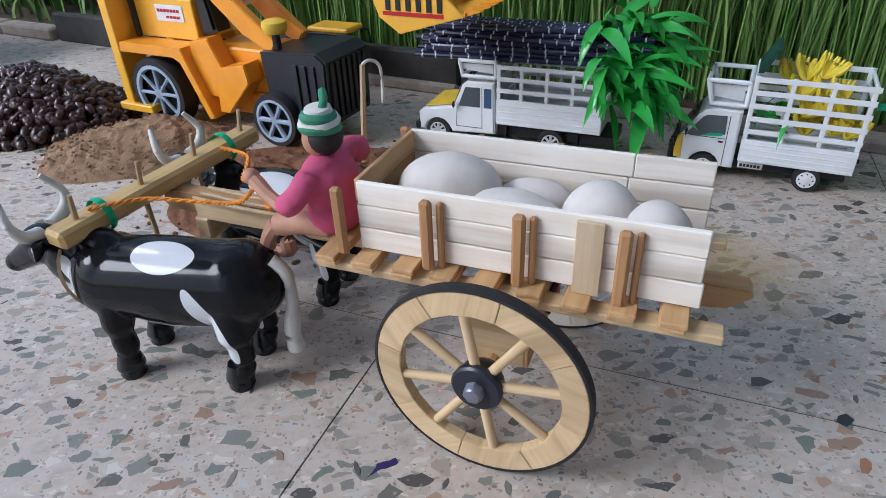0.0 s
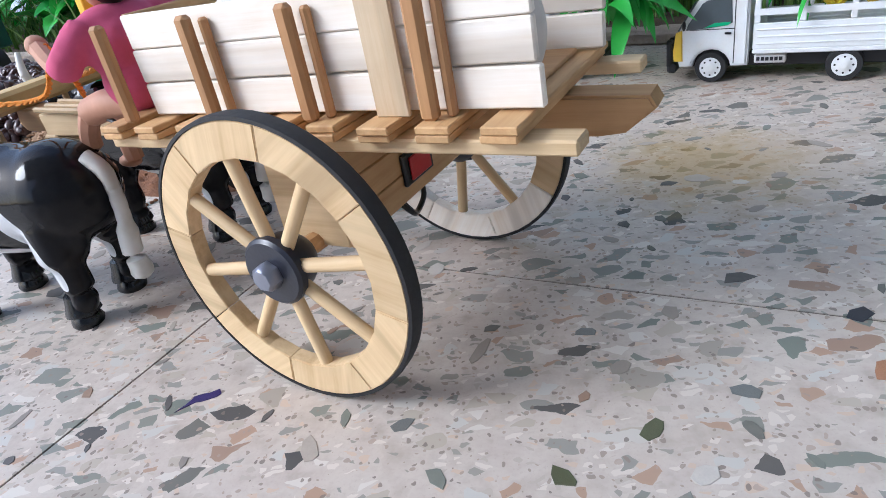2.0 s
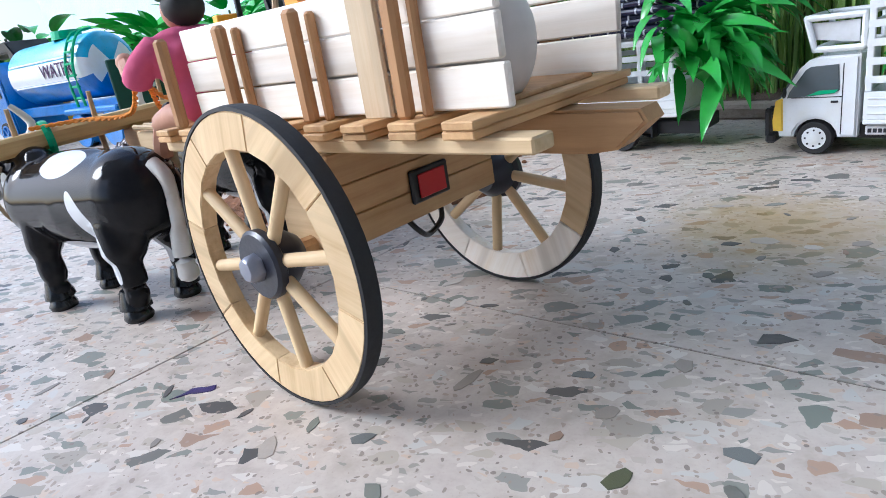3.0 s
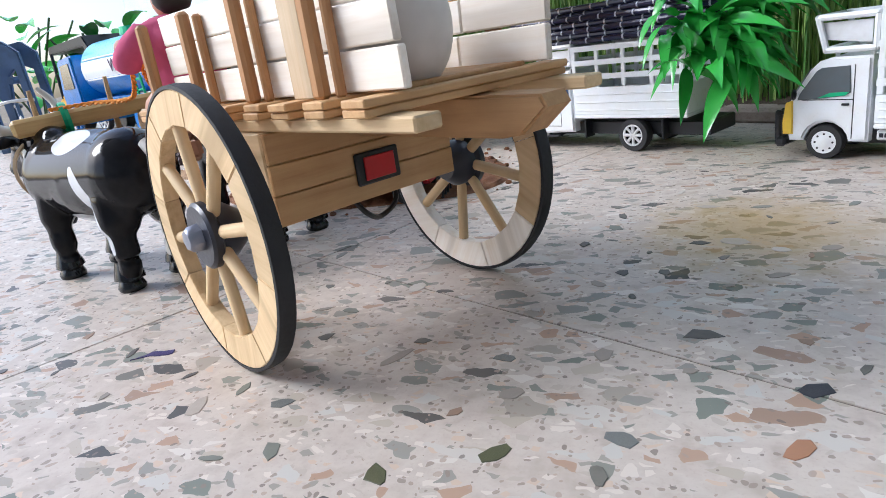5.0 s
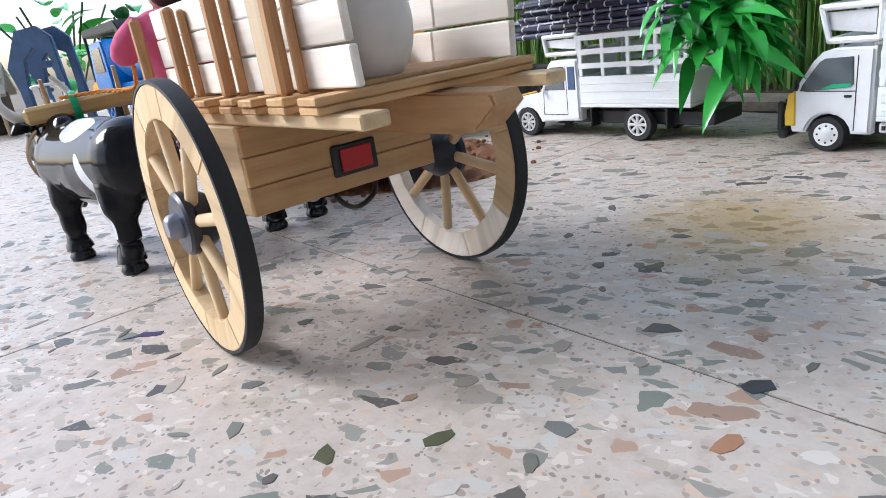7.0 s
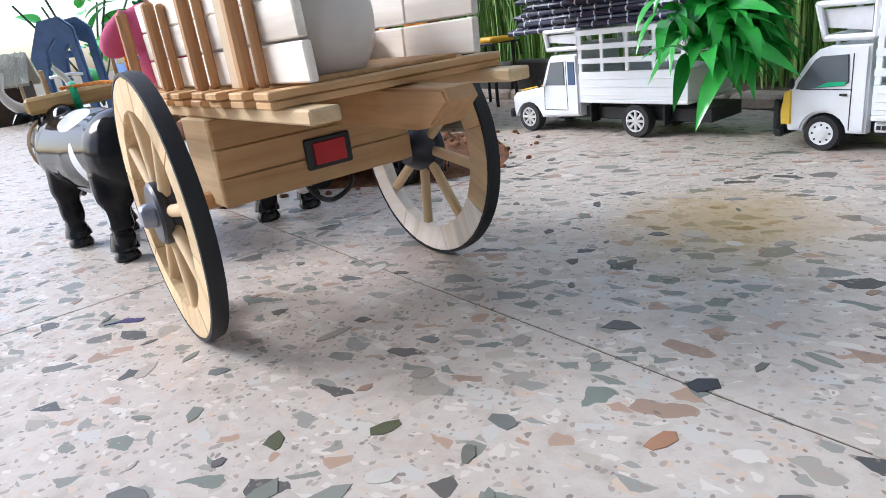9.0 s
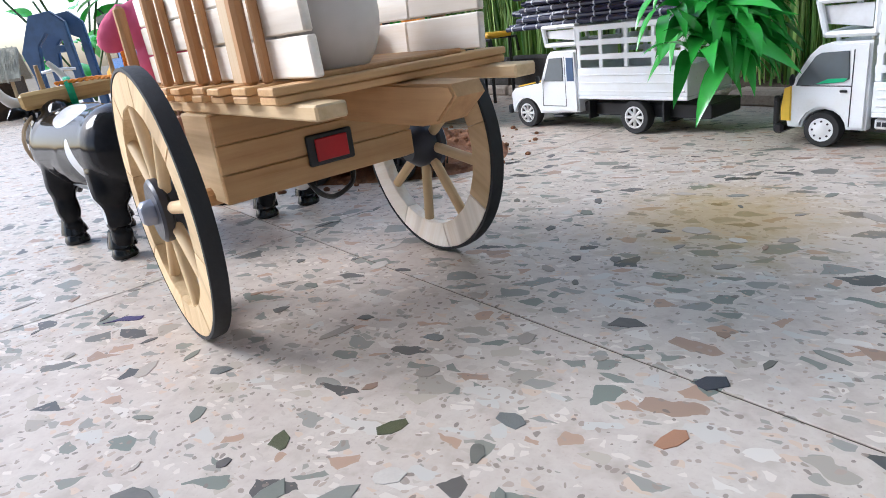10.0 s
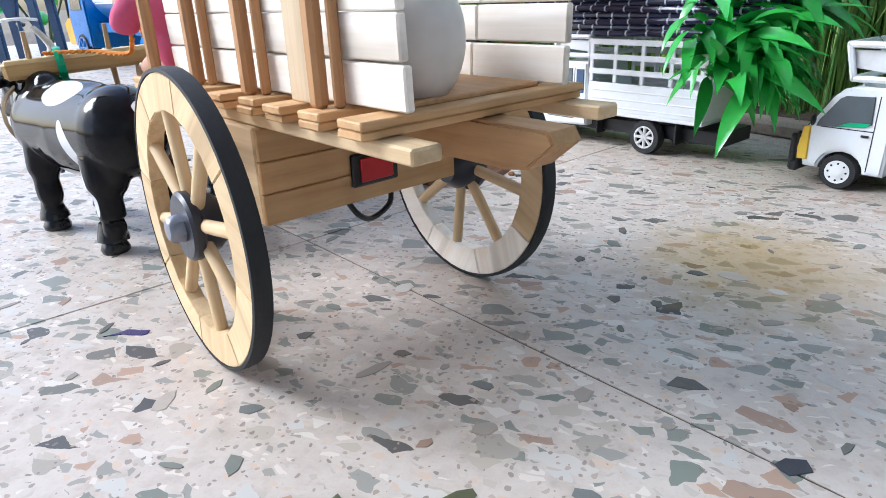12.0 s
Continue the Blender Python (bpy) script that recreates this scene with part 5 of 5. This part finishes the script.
# ---- the water tanker and the far toys ----
def tanker(m):
    """Local x runs to the tail."""
    ob = thing("water_tanker", "blue and white toy water tanker with green ladder", "toy tanker", m)
    bm = B()
    seg = 40
    rings = []
    for x, k in ((-1.62, 0.0), (-1.6, 0.75), (-1.5, 0.95), (-1.4, 1.0), (1.4, 1.0), (1.5, 0.95), (1.6, 0.75), (1.62, 0.0)):
        rings.append([bm.verts.new((x, 0.60 + 0.56 * k * math.cos(a), 1.42 + 0.58 * k * math.sin(a))) for a in [2 * math.pi * q / seg for q in range(seg)]])
    for a, b in zip(rings, rings[1:]):
        for q in range(seg):
            f = bm.faces.new((a[q], a[(q + 1) % seg], b[(q + 1) % seg], b[q]))
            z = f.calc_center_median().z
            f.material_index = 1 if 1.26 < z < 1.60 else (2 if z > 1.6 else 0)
    bmesh.ops.recalc_face_normals(bm, faces=bm.faces[:])
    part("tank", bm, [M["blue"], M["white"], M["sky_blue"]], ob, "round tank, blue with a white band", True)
    for z in (1.22, 1.64):
        part("stripe", box(B(), -1.3, 1.3, 0.06, 0.08, z - 0.015, z + 0.015, 0), M["white"], ob)
    lettering("tank_lettering", "WATER", 0.36, M["ink"], ob, dm(0.65, 0.026, 1.43, 90, 0, 0), "dark purple word on the white band")
    part("cap", rod(B(), (0.3, 0.6, 1.98), (0.3, 0.6, 2.13), 0.28, 0.26, 20), M["green"], ob, "green filler cap")
    lad = B()
    for x in (1.15, 1.42):
        tube(lad, smooth_path([(x, -0.02, 0.75), (x, -0.03, 1.42), (x, 0.2, 1.95), (x, 0.5, 2.06)], 5), 0.025)
    for z, y in ((0.9, -0.02), (1.1, -0.02), (1.3, -0.02), (1.5, -0.01), (1.7, 0.04), (1.88, 0.16)):
        rod(lad, (1.15, y, z), (1.42, y, z), 0.022, 0.022, 6)
    part("ladder", lad, M["green"], ob, "green ladder")
    part("chassis", box(B(), -2.4, 2.45, 0.25, 0.95, 0.62, 0.82, 0.02), M["blue"], ob)
    part("mudguard", box(B(), 0.5, 2.4, -0.02, 0.24, 0.61, 0.72, 0.03), M["blue"], ob)
    for x in (0.9, 2.0):
        for y, s in ((0.12, -1), (1.08, 1)):
            wheel_part(ob, x, y, 0.30, 0.30, 0.2, 6, "blue", s)
        part("wheel_cover", lathe(B(), [(0.10, -0.12), (0.31, -0.11), (0.315, 0.11), (0.10, 0.12)], 28, (x, 0.12, 0.316)), M["blue"], ob, "blue wheel cover", True)
    tail = part("tail_panel", box(B(), 2.455, 2.51, 0.0, 1.2, 0.55, 1.45, 0.02), M["dark_green"], ob, "dark green tail panel with unreadable writing")
    bars = B()
    for k, (w, z) in enumerate(((0.35, 1.28), (0.8, 1.1), (0.5, 0.94))):
        box(bars, 2.5105, 2.516, 0.6 - w / 2, 0.6 + w / 2, z - 0.04, z + 0.04, 0)
    part("tail_writing", bars, M["white"], tail)
    plate = part("stop_plate", box(B(), 2.50, 2.52, 0.05, 0.5, 0.37, 0.545, 0.01), M["white"], ob, "white plate with black word")
    lettering("stop_lettering", "STOP", 0.17, M["black"], plate, dm(2.5205, 0.275, 0.455, 90, 0, 90))
    cab = part("cab", prism(B(), [(-2.9, 0.3), (-2.95, 1.0), (-2.75, 1.75), (-1.95, 1.8), (-1.9, 0.3)], 0.05, 1.15, 0.04), M["blue"], ob, "blue cab", True)
    part("cab_window", prism(B(), [(-2.72, 1.1), (-2.60, 1.62), (-2.1, 1.65), (-2.1, 1.1)], 0.035, 0.06, 0.004), M["glass"], cab)
    for y, s in ((0.12, -1), (1.08, 1)):
        wheel_part(ob, -2.4, y, 0.30, 0.30, 0.2, 6, "blue", s)
    return ob


tanker(dm(-10.2, 10.35, 0, 0, 0, -18))


def hut(m):
    ob = thing("thatched_hut", "small toy hut with pale thatched roof and dark open front", "toy hut", m)
    for x in (-1.2, 1.2):
        for y in (-0.9, 0.9):
            part("post", rod(B(), (x, y, 0), (x, y, 1.6), 0.06), M["bamboo"], ob)
    part("back_wall", box(B(), -1.2, 1.2, 0.85, 0.95, 0, 1.5, 0.02), M["soil"], ob)
    part("side_wall", box(B(), -1.25, -1.15, -0.8, 0.84, 0, 1.5, 0.02), M["soil"], ob)
    bm = B()
    rr = random.Random(5)
    prism(bm, [(-1.5, 1.45), (0, 2.5), (1.5, 1.45), (1.4, 1.36), (0, 2.3), (-1.4, 1.36)], -1.2, 1.2, 0)
    for _ in range(500):
        t, y, s = rr.uniform(0, 1), rr.uniform(-1.25, 1.2), rr.choice((-1, 1))
        x, z = s * 1.5 * t, 2.53 - 1.05 * t
        rod(bm, (x, y, z + 0.02), (x + s * 0.28, y + rr.uniform(-0.05, 0.05), z - 0.17), 0.018, 0.008, 4)
    part("roof", bm, M["thatch"], ob, "pale shaggy thatch")
    return ob


hut(dm(-14.9, 9.5, 0, 0, 0, -38) @ Matrix.Scale(0.66, 4))


def chair_toy(m):
    ob = thing("blue_swing_frame", "slate blue plastic stand with a rounded top", "toy stand", m)
    for y in (-0.45, 0.45):
        part("side_frame", prism(B(), [(-0.75, 0), (-0.80, 1.0), (-0.95, 1.5), (-0.4, 2.25), (0.25, 2.3), (0.62, 2.05), (0.72, 0), (0.45, 0), (0.40, 1.7), (0.0, 1.85), (-0.35, 1.6), (-0.5, 1.0), (-0.5, 0)], y - 0.08, y + 0.08, 0.03), M["slate_blue"], ob)
    part("crossbar", rod(B(), (0.1, -0.4, 1.5), (0.1, 0.4, 1.5), 0.08), M["slate_blue"], ob)
    part("crossbar", rod(B(), (0.0, -0.4, 2.1), (0.0, 0.4, 2.1), 0.1), M["slate_blue"], ob)
    return ob


stand = chair_toy(dm(-12.4, 9.9, 0, 0, 0, 25))
stand.scale = (0.72, 0.72, 0.95)


def auto_rickshaw(m):
    ob = thing("auto_rickshaw", "toy three-wheeled auto rickshaw with black hood and yellow body", "toy rickshaw", m)
    part("body", prism(B(), [(-1.1, 0.25), (-1.15, 0.8), (-0.7, 1.05), (0.2, 0.8), (1.0, 1.1), (1.05, 0.25)], -0.5, 0.5, 0.04), M["orange_lit"], ob, "orange-yellow body", True)
    part("hood", prism(B(), [(-0.85, 2.0), (-0.8, 2.2), (0.9, 2.3), (1.1, 2.0), (1.08, 1.1), (0.9, 1.1), (0.85, 2.05)], -0.52, 0.52, 0.03), M["black"], ob, "black canvas hood", True)
    for y in (-0.48, 0.48):
        part("pillar", rod(B(), (-0.85, y, 0.9), (-0.78, y, 2.05), 0.04), M["black"], ob)
    part("seat", box(B(), 0.3, 0.8, -0.4, 0.4, 0.85, 1.4, 0.05), M["yellow"], ob, "yellow seat")
    wheel_part(ob, -0.85, 0.0, 0.25, 0.25, 0.14)
    wheel_part(ob, 0.75, -0.42, 0.25, 0.25, 0.14)
    wheel_part(ob, 0.75, 0.42, 0.25, 0.25, 0.14, depth_side=1)
    return ob


auto_rickshaw(dm(-13.9, 13.0, 0, 0, 0, -10))


def bicycle(m):
    ob = thing("toy_bicycle", "pale toy bicycle with thin wheels standing on the floor", "toy bicycle", m)
    for x in (-0.55, 0.55):
        w = part("wheel", lathe(B(), [(0.36, -0.02), (0.40, 0.0), (0.36, 0.02), (0.33, 0.0), (0.36, -0.02)], 28, (x, 0, 0.40)), M["cord"], ob, "pale thin wheel", True)
        for k in range(8):
            part("spoke", rod(B(), (x, 0, 0.4), (x + 0.34 * math.cos(k * 0.785), 0, 0.4 + 0.34 * math.sin(k * 0.785)), 0.008, 0.008, 5), M["chrome"], w)
    fr = B()
    for a, b in (((-0.55, 0.4), (-0.15, 0.85)), ((-0.15, 0.85), (0.4, 0.85)), ((0.4, 0.85), (0.05, 0.38)), ((0.05, 0.38), (-0.15, 0.85)), ((-0.55, 0.4), (0.05, 0.38)), ((0.55, 0.4), (0.38, 0.98))):
        rod(fr, (a[0], 0, a[1]), (b[0], 0, b[1]), 0.03, 0.03, 8)
    part("frame", fr, M["slate_blue"], ob)
    part("handlebar", tube(B(), smooth_path([(0.3, -0.25, 1.0), (0.38, -0.1, 1.02), (0.38, 0.1, 1.02), (0.3, 0.25, 1.0)], 4), 0.025), M["chrome"], ob)
    part("saddle", ball(B(), (-0.2, 0, 0.93), (0.14, 0.07, 0.045), 12), M["black"], ob)
    return ob


bicycle(dm(-9.6, 7.9, 0, 0, 0, -35))


def harrow(m):
    ob = thing("red_farm_implement", "small red toy farm implement with black wheels on the floor", "toy implement", m)
    body = part("body", prism(B(), [(-0.45, 0.12), (-0.45, 0.24), (-0.3, 0.30), (0.45, 0.26), (0.45, 0.12)], 0.0, 0.35, 0.012), M["red"], ob, "red body with black writing")
    bars = B()
    for k in range(5):
        box(bars, -0.02 + 0.07 * k, 0.03 + 0.07 * k, -0.006, -0.0005, 0.16, 0.22, 0)
    part("body_writing", bars, M["black"], body)
    for x in (-0.35, 0.3):
        for y, s in ((-0.02, -1), (0.37, 1)):
            wheel_part(ob, x, y, 0.11, 0.11, 0.08, 5, "grey", s)
    for k in range(5):
        part("tine", tube(B(), [(0.46, 0.03 + 0.07 * k, 0.2), (0.54, 0.03 + 0.07 * k, 0.12), (0.52, 0.03 + 0.07 * k, 0.01)], 0.012), M["black"], ob)
    return ob


harrow(dm(-1.08, 4.38, 0, 0, 0, 8))


def bench_toy(m):
    ob = thing("toy_bench", "small toy table with orange top and black frame", "toy table", m)
    part("top", box(B(), -0.28, 0.28, -0.18, 0.18, 0.72, 0.78, 0.02), M["orange_lit"], ob, "orange-yellow top")
    for x in (-0.26, 0.26):
        for y in (-0.15, 0.15):
            part("leg", rod(B(), (x, y, 0), (x, y, 0.72), 0.02), M["black"], ob)
    for y in (-0.19, 0.19):
        part("rail", tube(B(), [(-0.28, y, 0.71), (0.33, y, 0.71), (0.36, y, 0.55)], 0.016), M["black"], ob)
    return ob


bench_toy(dm(-1.62, 8.0, 0, 0, 0, -28))

# ---- the floor slabs ----
SLAB, TURN = 3.03, radians(-23.6)
U, V = Vector((math.cos(TURN), math.sin(TURN))), Vector((-math.sin(TURN), math.cos(TURN)))
tile_mesh = mesh_of("tile", box(B(), 0.004, SLAB - 0.004, 0.004, SLAB - 0.004, -0.0055, 0.0, 0.002), M["terrazzo"])
for i in range(-9, 5):
    for j in range(-4, 6):
        p = Vector((1.95, 2.12)) + U * SLAB * i + V * SLAB * j
        part("tile", tile_mesh, None, floor, m=pose(p.x * D, p.y * D, 0, 0, 0, math.degrees(TURN)))

# ---- stone chips set in the slabs ----
r = random.Random(77)


def chip_mesh(corners, squash, rough):
    """A broken flat stone, a hair proud of the cement, about one unit long."""
    rim = []
    for k in range(corners):
        a = 2 * math.pi * (k + r.uniform(-0.32, 0.32)) / corners
        q = r.uniform(1 - rough, 1.0) * 0.5
        rim.append((q * math.cos(a), q * math.sin(a) * squash))
    inner = [(x * 0.95, y * 0.95, 0.00022) for x, y in rim]
    verts = [(x, y, -0.0002) for x, y in rim] + [(x, y, 0.00015) for x, y in rim] + inner
    faces = [tuple(range(2 * corners, 3 * corners))]
    for k in range(corners):
        j = (k + 1) % corners
        faces += [(k, j, corners + j, corners + k), (corners + k, corners + j, 2 * corners + j, 2 * corners + k)]
    me = bpy.data.meshes.new("chip")
    me.from_pydata(verts, [], faces)
    return me


shapes = []
for k in range(14):
    me = chip_mesh(r.choice((5, 6, 7, 8, 9)), r.uniform(0.35, 0.8), r.uniform(0.25, 0.5))
    me.materials.append(M["chip"])
    shapes.append(me)


def set_chip(me, x, y, size, turn):
    ob = part("chip", me, None, floor, m=pose(x, y, 0, 0, 0, turn))
    ob.scale = (size, size, 1)


# the ones that stand out by their colour
marked = ((0.138, 0.239, 0.013, 20, "chip_dark"), (0.132, 0.212, 0.012, 60, "chip_rust"), (0.092, 0.208, 0.012, -10, "chip_grey"), (0.062, 0.196, 0.012, 40, "chip_olive"), (0.035, 0.181, 0.011, -50, "chip_olive"), (-0.012, 0.206, 0.010, 30, "chip_grey"), (0.050, 0.244, 0.010, 0, "chip_grey"))
for x, y, size, turn, name in marked:
    me = chip_mesh(7, 0.6, 0.35)
    me.materials.append(M[name])
    set_chip(me, x, y, size, turn)
splash = chip_mesh(11, 0.45, 0.75)
splash.materials.append(M["violet"])
tagged(part("paint_splash", splash, None, None, m=pose(-0.089, 0.227, 0.0001, 0, 0, 35) @ Matrix.Diagonal((0.021, 0.021, 1, 1))), "small dried splash of violet paint on the floor", "paint mark")
taken = [(x, y) for x, y, *rest in marked]
while len(taken) < 290:
    x, y = r.uniform(-0.26, 0.30), r.uniform(0.09, 0.52)
    if all((x - u) ** 2 + (y - v) ** 2 > 0.013 ** 2 for u, v in taken):
        taken.append((x, y))
        set_chip(r.choice(shapes), x, y, r.choice((0.006, 0.008, 0.010, 0.013)) * r.uniform(0.8, 1.25), r.uniform(0, 360))
